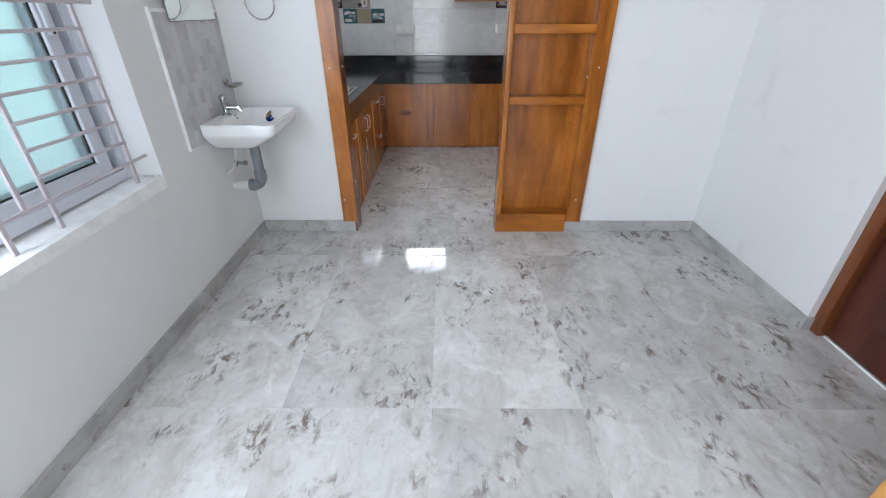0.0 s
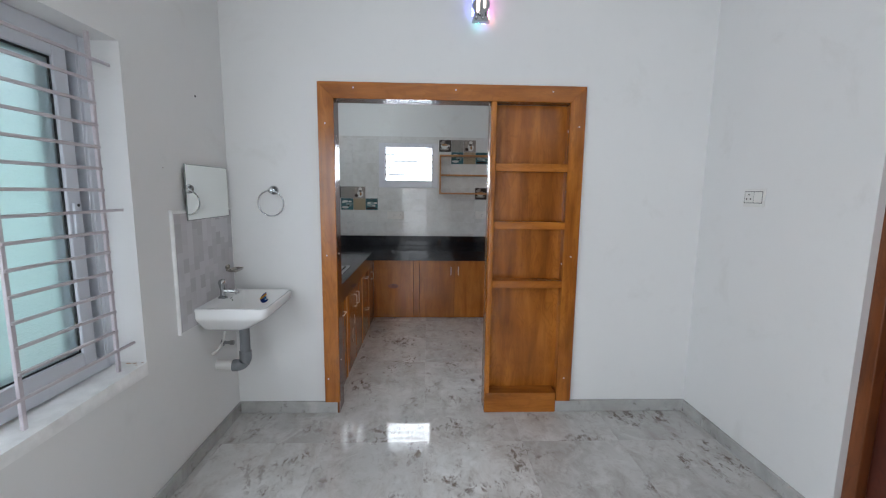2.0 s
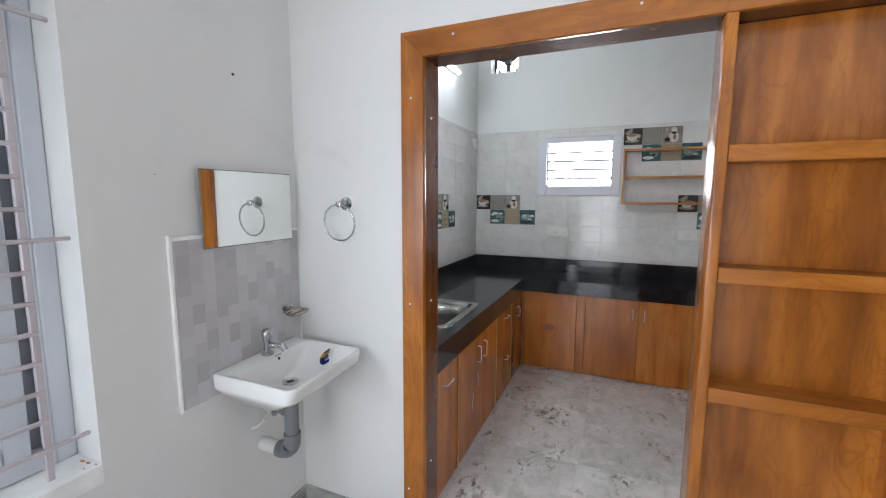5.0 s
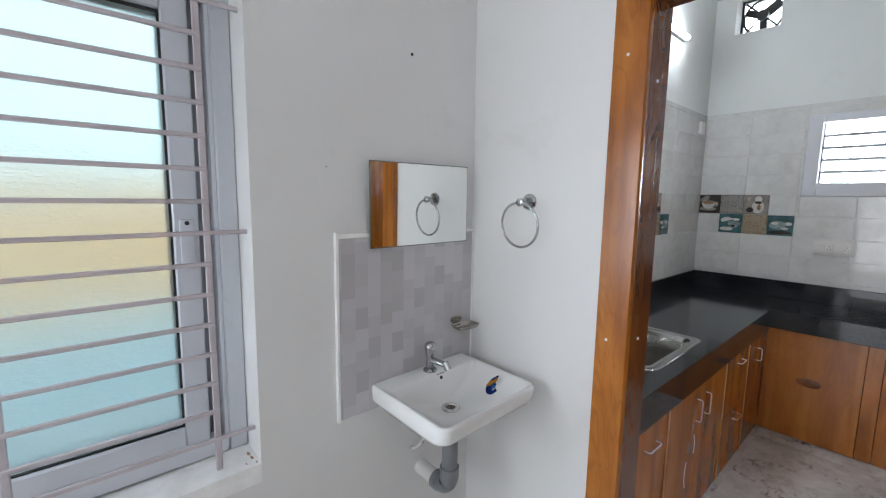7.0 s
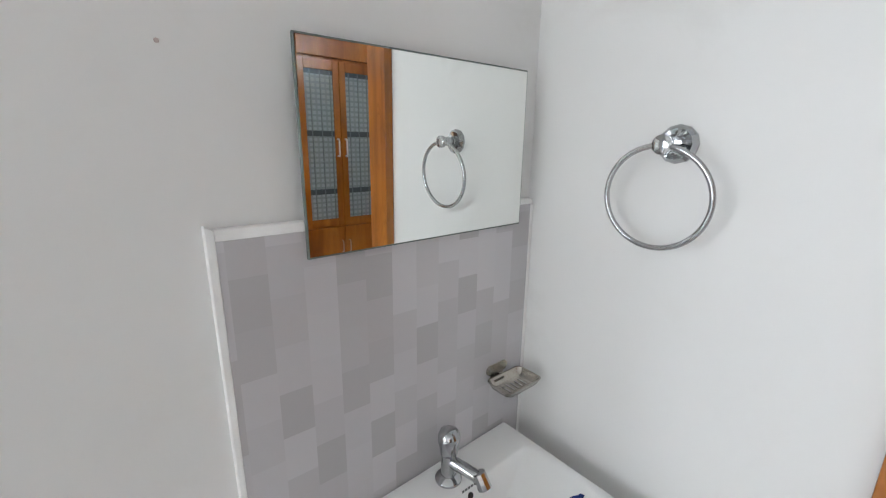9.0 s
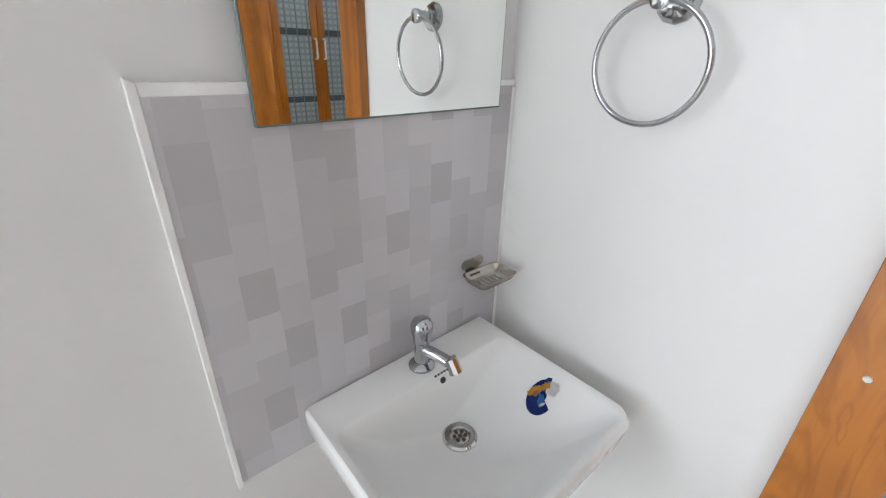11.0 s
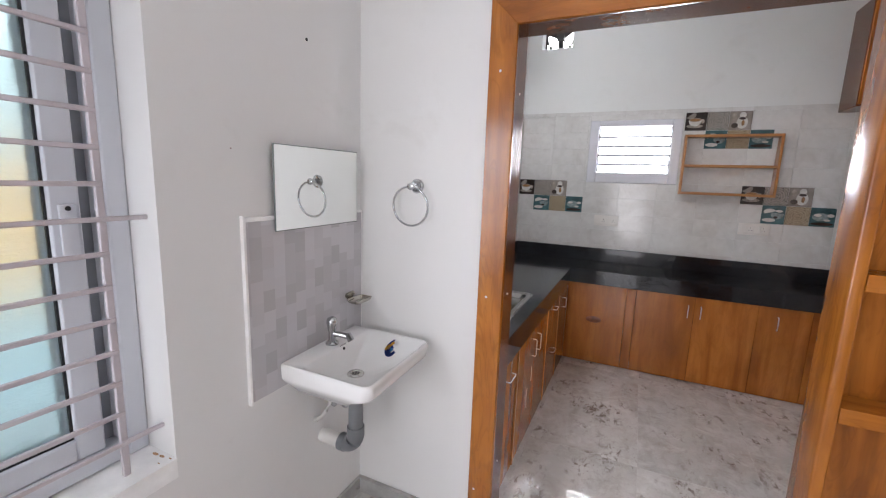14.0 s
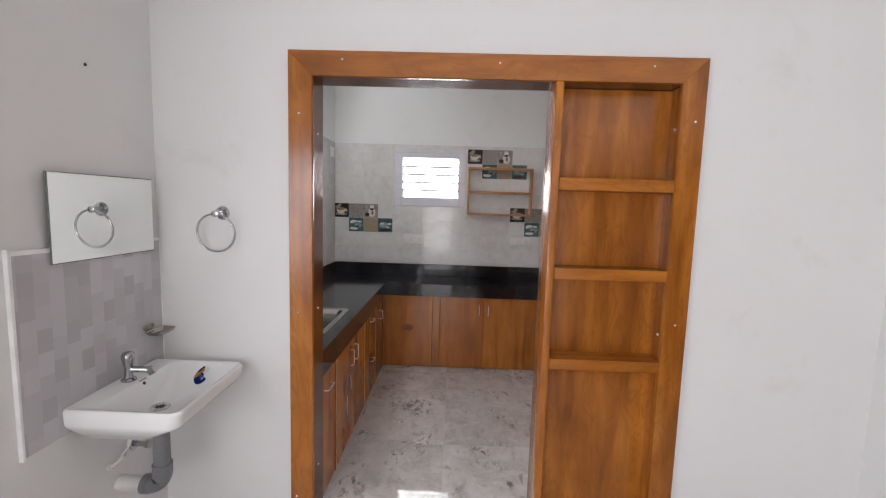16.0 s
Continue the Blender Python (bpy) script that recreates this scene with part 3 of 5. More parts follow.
part("coping", box(-4.24, -3.96, -5.0, 3.1, 1.62, 1.70, 0.01), BARE, yard)
nb = thing("neighbour_house", (-4.6, 6.0, -0.4), "pale green painted neighbouring house wall", "house")
part("wall", box(-6.2, -4.3, 3.15, 9.0, -0.4, 2.6), GREEN_WALL, nb)
part("roof_slab", box(-6.4, -4.1, 3.12, 9.2, 2.6, 2.75, 0.01), BARE, nb)

solo("backdrop", box(-12.1, -12.0, -10, 11, -0.4, 14), glow("hazy_sky", (0.78, 0.94, 1.0), 0.095), "pale hazy sky beyond the boundary wall", "sky", **STRUCT)
solo("backdrop", box(-8, 6, 12.0, 12.1, -0.4, 14), glow("bright_overcast", (0.93, 0.97, 1.0), 7.0), "bright overcast sky beyond the kitchen wall", "sky", **STRUCT)

# ---- opening trim, lining and shelf unit ----
TY = 2.640
frame_thing = thing("opening_frame", (0.17, YW, 0), "glossy orange-brown wood laminate frame round the kitchen opening", "door frame")
TX0, TX0i, TX1i, TX1, TZi, TZ = -0.668, -0.571, 0.912, 1.009, 2.068, 2.166


def mitred(x_out, x_in, z_in, z_out, bottom):
    """One upright of the architrave with its top cut at 45 degrees."""
    bm = bmesh.new()
    pts = [(x_out, bottom), (x_out, z_out), (x_in, z_in), (x_in, bottom)]
    a = [bm.verts.new((x, TY, z)) for x, z in pts]
    b = [bm.verts.new((x, YW - 0.001, z)) for x, z in pts]
    bm.faces.new(a)
    bm.faces.new(b[::-1])
    for k in range(4):
        bm.faces.new((a[k], a[(k + 1) % 4], b[(k + 1) % 4], b[k]))
    bmesh.ops.recalc_face_normals(bm, faces=bm.faces)
    bmesh.ops.bevel(bm, geom=[e for e in bm.edges], offset=0.0010, segments=1, affect="EDGES", profile=0.5)
    return bm


part("trim_upright", mitred(TX0, TX0i, TZi, TZ, SK + 0.002), WOOD_V, frame_thing)
part("trim_upright", mitred(TX1, TX1i, TZi, TZ, SK + 0.002), WOOD_V, frame_thing)
bm = bmesh.new()
pts = [(TX0 + 0.0003, TZ), (TX1 - 0.0003, TZ), (TX1i - 0.0001, TZi), (TX0i + 0.0001, TZi)]
a = [bm.verts.new((x, TY, z)) for x, z in pts]
b = [bm.verts.new((x, YW - 0.001, z)) for x, z in pts]
bm.faces.new(a)
bm.faces.new(b[::-1])
for k in range(4):
    bm.faces.new((a[k], a[(k + 1) % 4], b[(k + 1) % 4], b[k]))
bmesh.ops.recalc_face_normals(bm, faces=bm.faces)
bmesh.ops.bevel(bm, geom=[e for e in bm.edges], offset=0.0010, segments=1, affect="EDGES", profile=0.5)
part("trim_head", bm, WOOD_H, frame_thing)
part("lining_side", box(OX0 + 0.001, TX0i - 0.002, TY + 0.004, YK + 0.008, 0.001, TZi), WOOD_LINING, frame_thing, "glossy laminate lining, trim wood darkened for the shaded reveal")
part("lining_head", box(OX0 + 0.001, OX1 - 0.001, TY + 0.004, YK + 0.008, TZi + 0.002, OZ - 0.001), WOOD_LINING, frame_thing, "glossy laminate lining, trim wood darkened for the shaded reveal")


def screw_cap(x, y, z, axis="y"):
    d = Vector((0, -0.0035, 0)) if axis == "y" else Vector((0.0035, 0, 0))
    p = Vector((x, y, z))
    return rod(p - d * 0.3, p + d * 0.7, 0.005, 12, 0.0036)


for x, z in ((-0.447, 2.132), (0.186, 2.131), (0.795, 2.131), (-0.624, 1.917), (0.972, 1.921), (-0.633, 1.087), (0.962, 1.089), (-0.643, 0.247), (0.958, 0.247)):
    part("screw_cap", screw_cap(x, TY, z), PLATE, frame_thing, "small pale screw cap")
for z in (0.35, 1.09, 1.85):
    part("screw_cap", screw_cap(TX0i - 0.001, 2.72, z, "x"), PLATE, frame_thing)

shelf = thing("shelf_unit", (0.67, 2.71, 0), "tall open shelf unit in orange-brown laminate beside the opening", "shelf")
SX0, SX1, SYB = 0.413, 0.925, 2.752
part("side_panel", box(SX0, SX0 + 0.034, TY + 0.001, YK + 0.006, 0.001, TZi, 0.006, 3), WOOD_V, shelf)
part("side_panel", box(SX1, SX1 + 0.018, YW + 0.001, YK + 0.004, 0.142, TZi - 0.001), WOOD_V, shelf)
part("back_panel", box(SX0 + 0.034, SX1 + 0.018, SYB, SYB + 0.018, 0.001, TZi - 0.001), WOOD_V, shelf)
for z0, z1 in ((0.877, 0.925), (1.268, 1.316), (1.638, 1.688)):
    part("shelf_board", box(SX0 + 0.034, 0.9115, TY - 0.001, SYB, z0, z1, 0.002), WOOD_H, shelf)
part("plinth", box(SX0 + 0.002, 0.906, TY - 0.004, SYB, 0.001, 0.140, 0.002), WOOD_H, shelf)
for x, z in ((SX1 - 0.001, 1.90), (SX1 - 0.001, 1.03)):
    part("screw_cap", rod((x + 0.001, 2.70, z), (x - 0.003, 2.70, z), 0.006, 10), PLATE, shelf)

# ---- red door in the east wall ----
dr = thing("door_1", (XR + 0.06, (DY0 + DY1) / 2, 0), "closed dark red-brown wooden door in a stained frame", "door", kind="structure")
part("frame_post", box(XR + 0.030, XR + 0.13, DY1 - 0.058, DY1, 0.001, DZ, 0.004), FRAME_RED, dr)
part("frame_post", box(XR + 0.030, XR + 0.13, DY0, DY0 + 0.058, 0.001, DZ, 0.004), FRAME_RED, dr)
part("frame_head", box(XR + 0.030, XR + 0.13, DY0 + 0.058, DY1 - 0.058, DZ - 0.06, DZ, 0.004), FRAME_RED, dr)
leaf = part("leaf", box(XR + 0.072, XR + 0.108, DY0 + 0.06, DY1 - 0.060, 0.012, DZ - 0.062, 0.003), DOOR_RED, dr, "dark red-brown panelled leaf")
for z0, z1 in ((0.2, 0.85), (1.05, 1.9)):
    part("panel", box(XR + 0.064, XR + 0.074, DY0 + 0.2, DY1 - 0.2, z0, z1, 0.004), DOOR_RED, leaf)
part("threshold", box(XR + 0.058, XR + 0.07, DY0 + 0.06, DY1 - 0.06, 0.001, 0.011, 0.002), BARE, dr, "white threshold strip")

# open door leaf standing into the room behind the start
od = thing("door_2", (1.5, 0.45, 0), "open orange-brown wooden door leaf standing into the room", "door", kind="structure")
m = pose(1.135, 0.578, 0, 0, 0, math.degrees(math.atan2(0.35 - 0.578, 1.80 - 1.135)))
bm = box(0, 0.70, -0.018, 0.018, 0.008, 2.06, 0.003)
bmesh.ops.transform(bm, matrix=m, verts=bm.verts)
part("leaf", bm, EDGE_WOOD, od)

# ---- wash basin corner ----
pt = thing("wall_tile_panel", (XL, 2.36, 0.77), "square grey block-patterned ceramic tile behind the basin", "tile")
part("tile", box(XL, XL + 0.0145, 2.059, 2.655, 0.768, 1.3765), MOSAIC, pt, smooth=False)
part("edge_band", box(XL, XL + 0.0125, 2.655, YW, 0.768, 1.3735, 0.001), BARE, pt, "white cement edging")
bm = box(XL, XL + 0.0155, 2.048, 2.0592, 0.757, 1.391, 0.0012)
for v in bm.verts:
    if v.co.z > 1.3 and v.co.y < 2.0535:
        v.co.z += 0.005
    if v.co.z < 0.8:
        v.co.y += 0.003 if v.co.y < 2.0535 else 0.0
part("edge_band", bm, BARE, pt, "white cement edging", False)
bm = box(XL, XL + 0.0155, 2.0592, 2.66, 1.3763, 1.391, 0.0012)
for v in bm.verts:
    if v.co.z > 1.38 and v.co.y > 2.5:
        v.co.z -= 0.004
part("edge_band", bm, BARE, pt, "white cement edging", False)

mr = thing("wall_mirror", (XL + 0.02, 2.39, 1.338), "frameless rectangular mirror above the basin", "mirror")
tilt = Matrix.Translation((XL + 0.0175, 2.392, 1.338)) @ pose(0, 0, 0, 0.35, 0.25, 0)
bm = box(0, 0.0045, -0.2225, 0.2225, 0, 0.292, 0.0012)
bmesh.ops.transform(bm, matrix=tilt, verts=bm.verts)
part("backing", bm, MIRROR_EDGE, mr, "dark ground glass edge")
bm = box(0.0045, 0.0052, -0.2195, 0.2195, 0.003, 0.289)
bmesh.ops.transform(bm, matrix=tilt, verts=bm.verts)
part("reflecting_face", bm, MIRROR, mr, smooth=False)
for y in (2.27, 2.51):
    part("hanger", box(XL, XL + 0.018, y - 0.01, y + 0.01, 1.52, 1.56, 0.002), DULL_STEEL, mr)

nail = solo("nail_hole", lathe([(0.006, 0), (0.005, 0.003), (0.002, 0.004)], pose(XL - 0.0005, 2.354, 2.0, 0, 90, 0), 10), PLATE_DARK, "dark nail hole in the wall", "nail hole")
solo("nail_hole", lathe([(0.003, 0), (0.002, 0.003)], pose(XL - 0.0005, 2.03, 1.60, 0, 90, 0), 8), plain("old_mark", (0.52, 0.43, 0.41), 0.7), "small brown nail mark in the wall", "nail hole")

# basin
BX0, BX1, BY0, BY1, BZ = XL + 0.016, -0.852, 2.174, 2.610, 0.860


def ring_pts(x0, x1, y0, y1, r, z, bow=0.0, n=12, rb=None):
    """A rounded rectangle, back corners (x0) of radius rb; bow pushes the front (x1) edge outwards in the middle."""
    out = []
    rb = r if rb is None else rb
    for cx, cy, a0, q in ((x1 - r, y1 - r, 0, r), (x0 + rb, y1 - rb, 90, rb), (x0 + rb, y0 + rb, 180, rb), (x1 - r, y0 + r, 270, r)):
        for k in range(n + 1):
            a = radians(a0 + 90 * k / n)
            out.append([cx + q * math.cos(a), cy + q * math.sin(a), z])
    ym, hw, xm = (y0 + y1) / 2, (y1 - y0) / 2, (x0 + x1) / 2
    for p in out:
        if p[0] > xm:
            p[0] += bow * max(0.0, 1 - ((p[1] - ym) / hw) ** 2)
    return [Vector(p) for p in out]


def loft(loops, cap0=True, cap1=True):
    bm = bmesh.new()
    rings = [[bm.verts.new(p) for p in lp] for lp in loops]
    for a, b in zip(rings, rings[1:]):
        n = len(a)
        for k in range(n):
            bm.faces.new((a[k], a[(k + 1) % n], b[(k + 1) % n], b[k]))
    if cap0:
        bm.faces.new(rings[0][::-1])
    if cap1:
        bm.faces.new(rings[-1])
    return bm


DRX, DRY = -1.078, 2.408
bloops = [
    ring_pts(BX0 + 0.02, BX1 - 0.20, BY0 + 0.13, BY1 - 0.13, 0.03, BZ - 0.165, 0.004),
    ring_pts(BX0, BX1 - 0.13, BY0 + 0.07, BY1 - 0.07, 0.04, BZ - 0.135, 0.006, rb=0.02),
    ring_pts(BX0, BX1 - 0.040, BY0 + 0.020, BY1 - 0.020, 0.038, BZ - 0.078, 0.010, rb=0.008),
    ring_pts(BX0, BX1 - 0.016, BY0 + 0.007, BY1 - 0.007, 0.036, BZ - 0.062, 0.012, rb=0.007),
    ring_pts(BX0, BX1 - 0.008, BY0 + 0.003, BY1 - 0.003, 0.034, BZ - 0.052, 0.012, rb=0.007),
    ring_pts(BX0, BX1, BY0, BY1, 0.032, BZ - 0.010, 0.012, rb=0.007),
    ring_pts(BX0, BX1 - 0.0015, BY0 + 0.0015, BY1 - 0.0015, 0.032, BZ - 0.004, 0.012, rb=0.007),
    ring_pts(BX0 + 0.002, BX1 - 0.006, BY0 + 0.005, BY1 - 0.005, 0.029, BZ, 0.011, rb=0.006),
    ring_pts(BX0 + 0.080, BX1 - 0.013, BY0 + 0.014, BY1 - 0.014, 0.020, BZ - 0.001, 0.010),
    ring_pts(BX0 + 0.085, BX1 - 0.018, BY0 + 0.019, BY1 - 0.019, 0.020, BZ - 0.005, 0.010),
    ring_pts(BX0 + 0.098, BX1 - 0.040, BY0 + 0.046, BY1 - 0.046, 0.024, BZ - 0.035, 0.008),
    ring_pts(BX0 + 0.108, BX1 - 0.085, BY0 + 0.095, BY1 - 0.095, 0.034, BZ - 0.076, 0.004),
    ring_pts(BX0 + 0.120, BX1 - 0.150, BY0 + 0.155, BY1 - 0.155, 0.042, BZ - 0.100, 0.0),
    ring_pts(DRX - 0.028, DRX + 0.028, DRY - 0.028, DRY + 0.028, 0.027, BZ - 0.108, 0.0),
]
basin = thing("wash_basin", (BX0, DRY, 0.69), "white ceramic wall-hung wash basin with a tap ledge", "basin")
bowl_bm = loft(bloops)
TILT = 0.012 / (BY1 - BY0)      # the basin hangs slightly out of level
for v in bowl_bm.verts:
    v.co.z += TILT * (v.co.y - BY0)
BM = BZ + TILT * (DRY - BY0)    # rim height at the middle
bmesh.ops.recalc_face_normals(bowl_bm, faces=bowl_bm.faces)
from mathutils.bvhtree import BVHTree
bowl_tree = BVHTree.FromBMesh(bowl_bm)
part("bowl", bowl_bm, CERAMIC, basin)


def drop(x, y, lift=0.0012):
    """The bowl's surface under (x, y)."""
    p, nrm, _, _ = bowl_tree.ray_cast(Vector((x, y, 1.2)), Vector((0, 0, -1)))
    return p + nrm * lift


# drain with its perforated strainer
part("drain_ring", lathe([(0.019, 0.0), (0.021, 0.003), (0.030, 0.004), (0.034, 0.001), (0.034, -0.003), (0.019, -0.003)], pose(DRX, DRY, BM - 0.1045)), STEEL, basin, "polished steel drain ring")
part("strainer", lathe([(0.0205, -0.002), (0.018, 0.0), (0.004, 0.001)], pose(DRX, DRY, BM - 0.1045)), DULL_STEEL, basin)
hb = bmesh.new()
for k in range(6):
    a = k * math.tau / 6
    rod((DRX + 0.011 * math.cos(a), DRY + 0.011 * math.sin(a), BM - 0.105), (DRX + 0.011 * math.cos(a), DRY + 0.011 * math.sin(a), BM - 0.1025), 0.0042, 8, bm=hb)
rod((DRX, DRY, BM - 0.105), (DRX, DRY, BM - 0.1015), 0.0035, 8, bm=hb)
part("strainer_holes", hb, PLATE_DARK, basin)
p = drop(BX0 + 0.0905, DRY + 0.01, 0)
part("overflow_hole", lathe([(0.0065, -0.001), (0.0065, 0.001), (0.004, 0.0015)], Matrix.Translation(p) @ pose(0, 0, 0, 0, 68, 0), 14), PLATE_DARK, basin, "dark overflow hole")
mk = bmesh.new()
for k in range(5):
    q = drop(BX0 + 0.0845, DRY - 0.004 + 0.0075 * k, 0.0006)
    box(q.x - 0.0008, q.x + 0.0008, q.y - 0.0022, q.y + 0.0022, q.z - 0.005 + 0.001 * (k % 2), q.z + 0.002, bm=mk)
part("maker_mark", mk, INK, basin, "small dark illegible printed mark", False)


def sticker(name, cx, cy, shape, material, label, lift):
    """A thin label that follows the slope of the bowl."""
    bm = bmesh.new()
    mid = bm.verts.new(drop(cx, cy, lift))
    rim = [bm.verts.new(drop(cx + r * math.cos(a), cy + r * math.sin(a), lift)) for a, r in shape]
    for k in range(len(rim)):
        bm.faces.new((mid, rim[k], rim[(k + 1) % len(rim)]))
    bmesh.ops.solidify(bm, geom=bm.faces[:], thickness=0.0004)
    return part(name, bm, material, stick, label)


rnd = random.Random(5)
stick = thing("torn_sticker", (-1.01, 2.56, 0.80), "torn blue and yellow product label stuck in the basin", "sticker")
ang = [k * math.tau / 22 for k in range(22)]


def oval(along, half_long, half_wide, rough):
    """Ragged oval outline whose long axis points along an angle in the plan."""
    return [(a, half_long * half_wide / math.hypot(half_wide * math.cos(a - along), half_long * math.sin(a - along)) * (1 + rnd.uniform(-rough, rough))) for a in ang]


sticker("blue_piece", -1.006, 2.552, [(a, 0.027 * (rnd.uniform(0.15, 0.45) if a < 1.6 or a > 6.0 else 1)) for a in ang], STICK_BLUE, "torn blue printed disc", 0.0010)
sticker("light_blue_fold", -1.003, 2.549, oval(5.4, 0.013, 0.006, 0.2), STICK_SKY, "light blue printed fold", 0.0014)
sticker("dark_arc", -1.014, 2.571, oval(0.95, 0.014, 0.005, 0.15), STICK_BLUE, "small blue scrap", 0.0014)
sticker("yellow_piece", -1.022, 2.556, oval(0.75, 0.015, 0.0075, 0.16), STICK_YELLOW, "torn yellow band", 0.0018)
sticker("yellow_scrap", -1.009, 2.569, oval(0.75, 0.010, 0.005, 0.3), STICK_YELLOW, "small yellow scrap", 0.0022)
sticker("seal", -1.018, 2.553, oval(0, 0.0050, 0.0050, 0.05), RUST, "round brown printed seal", 0.0024)
sticker("white_piece", -0.992, 2.572, oval(0.9, 0.012, 0.008, 0.35), STICK_WHITE, "white torn paper", 0.0012)
sticker("white_print", -0.996, 2.545, oval(0.8, 0.006, 0.0022, 0.1), STICK_WHITE, "pale illegible print", 0.0022)

# pillar tap
tp = thing("pillar_tap", (BX0 + 0.046, DRY - 0.008, BM), "chrome pillar tap on the basin ledge", "tap")
tx, ty = BX0 + 0.046, DRY - 0.008
part("base", lathe([(0.026, 0), (0.026, 0.004), (0.022, 0.009), (0.015, 0.013), (0.0145, 0.03), (0.0135, 0.05), (0.0155, 0.058)], pose(tx, ty, BM)), CHROME, tp)
part("knob", lathe([(0.0135, 0.056), (0.0170, 0.060), (0.0185, 0.074), (0.0215, 0.086), (0.0215, 0.097), (0.0175, 0.107), (0.009, 0.112), (0.001, 0.113)], pose(tx, ty, BM), 22), CHROME, tp)
sp = [Vector((tx, ty, BM + 0.043)), Vector((tx + 0.03, ty + 0.009, BM + 0.041)), Vector((tx + 0.066, ty + 0.020, BM + 0.036))]
part("spout", tube(sp, 0.0115, 14), CHROME, tp)
part("nozzle", rod(sp[-1] + Vector((-0.004, -0.001, 0.011)), sp[-1] + Vector((0.010, 0.003, -0.015)), 0.0125, 10, 0.0135), CHROME, tp, smooth=False)

# waste pipe
wp = thing("waste_pipe", (DRX, DRY, 0.44), "grey PVC waste pipe with a white stub into the wall", "pipe")
part("down_pipe", rod((DRX, DRY, BZ - 0.16), (DRX, DRY, 0.50), 0.029, 24), PVC_GREY, wp)
part("collar", rod((DRX, DRY, 0.535), (DRX, DRY, 0.495), 0.035, 24), PVC_GREY, wp)
el = [(DRX - 0.055 * (1 - math.cos(a)), DRY, 0.50 - 0.055 * math.sin(a)) for a in [k * math.pi / 2 / 8 for k in range(9)]]
part("elbow", tube(el, 0.034, 24), PVC_GREY, wp)
part("collar", rod((DRX - 0.05, DRY, 0.445), (DRX - 0.075, DRY, 0.445), 0.036, 24), PVC_GREY, wp)
part("wall_stub", rod((DRX - 0.074, DRY, 0.445), (XL - 0.001, DRY, 0.445), 0.029, 24), PVC_WHITE, wp, "white PVC stub")

av = thing("angle_valve", (XL, 2.485, 0.550), "chrome angle valve on the wall behind the waste pipe", "valve")
part("flange", rod((XL - 0.001, 2.485, 0.560), (XL + 0.006, 2.485, 0.560), 0.024, 20), CHROME, av)
part("valve_body", rod((XL + 0.005, 2.485, 0.560), (XL + 0.05, 2.485, 0.560), 0.010, 14), CHROME, av)
part("knob", rod((XL + 0.05, 2.485, 0.560), (XL + 0.068, 2.485, 0.560), 0.015, 10), CHROME, av)
hs = thing("supply_hose", (XL, 2.30, 0.6), "white flexible supply hose curving from basin to wall", "hose")
hose_line = [(XL + 0.060, 2.402, 0.740), (XL + 0.061, 2.402, 0.690), (XL + 0.060, 2.399, 0.650), (XL + 0.055, 2.392, 0.612), (XL + 0.044, 2.381, 0.578), (XL + 0.028, 2.369, 0.553), (XL + 0.006, 2.361, 0.540)]
part("hose", tube(hose_line, 0.0075, 12), PVC_WHITE, hs)
part("wall_nut", rod((XL - 0.001, 2.360, 0.538), (XL + 0.012, 2.362, 0.542), 0.011, 8), PVC_WHITE, hs)

# towel ring
tr = thing("towel_ring", (-0.957, YW, 1.50), "polished chrome towel ring on the wall", "towel ring")
part("flange", lathe([(0.030, 0), (0.030, 0.006), (0.024, 0.013), (0.013, 0.011), (0.011, 0.018), (0.011, 0.046)], pose(-0.963, YW, 1.500, 90, 0, 0), 12), CHROME, tr, smooth=False)
part("hub", lathe([(0.010, 0.044), (0.0135, 0.046), (0.0145, 0.049), (0.0145, 0.057), (0.011, 0.059), (0.001, 0.0592)], pose(-0.965, YW, 1.499, 90, 0, 0), 20), CHROME, tr)
R0 = 0.0795
lean = radians(8)
hang = Vector((0, math.sin(lean) * 0.6, -math.cos(lean)))
across = Vector((1, 0, 0))
face_on = across.cross(hang)
mid = Vector((-0.968, YW - 0.054, 1.4975)) + hang * R0
loops = []
for k in range(64):
    a = k * math.tau / 64
    out = across * math.sin(a) - hang * math.cos(a)
    loops.append([mid + out * (R0 + 0.0044 * math.cos(b)) + face_on * 0.0044 * math.sin(b) for b in [q * math.tau / 12 for q in range(12)]])
rb_ = bmesh.new()
rows_ = [[rb_.verts.new(p) for p in lp] for lp in loops]
for k in range(64):
    for q in range(12):
        rb_.faces.new((rows_[k][q], rows_[k][(q + 1) % 12], rows_[(k + 1) % 64][(q + 1) % 12], rows_[(k + 1) % 64][q]))
bmesh.ops.recalc_face_normals(rb_, faces=rb_.faces)
part("ring", rb_, CHROME, tr)

# soap dish
sd = thing("soap_dish", (XL + 0.03, 2.57, 1.0), "dull steel soap dish on a wall bracket", "soap dish")
part("bracket", box(XL + 0.0146, XL + 0.0166, 2.553, 2.594, 0.996, 1.034, 0.0006), DULL_STEEL, sd)
for y in (2.553, 2.594):
    part("bracket_lobe", rod((XL + 0.0145, y, 1.022), (XL + 0.0168, y, 1.022), 0.0115, 20), DULL_STEEL, sd)
    part("bracket_screw", rod((XL + 0.0165, y, 1.023), (XL + 0.0195, y, 1.023), 0.0045, 10), CHROME, sd)
dl = [ring_pts(XL + 0.022 + i, XL + 0.092 - i, 2.532 + i, 2.640 - i, 0.014, z + 0.006) for i, z in ((0.012, 0.986), (0.006, 0.990), (0.001, 1.001), (0.0, 1.003), (0.003, 1.003), (0.007, 0.994), (0.013, 0.9885))]
part("tray", loft(dl), DULL_STEEL, sd)
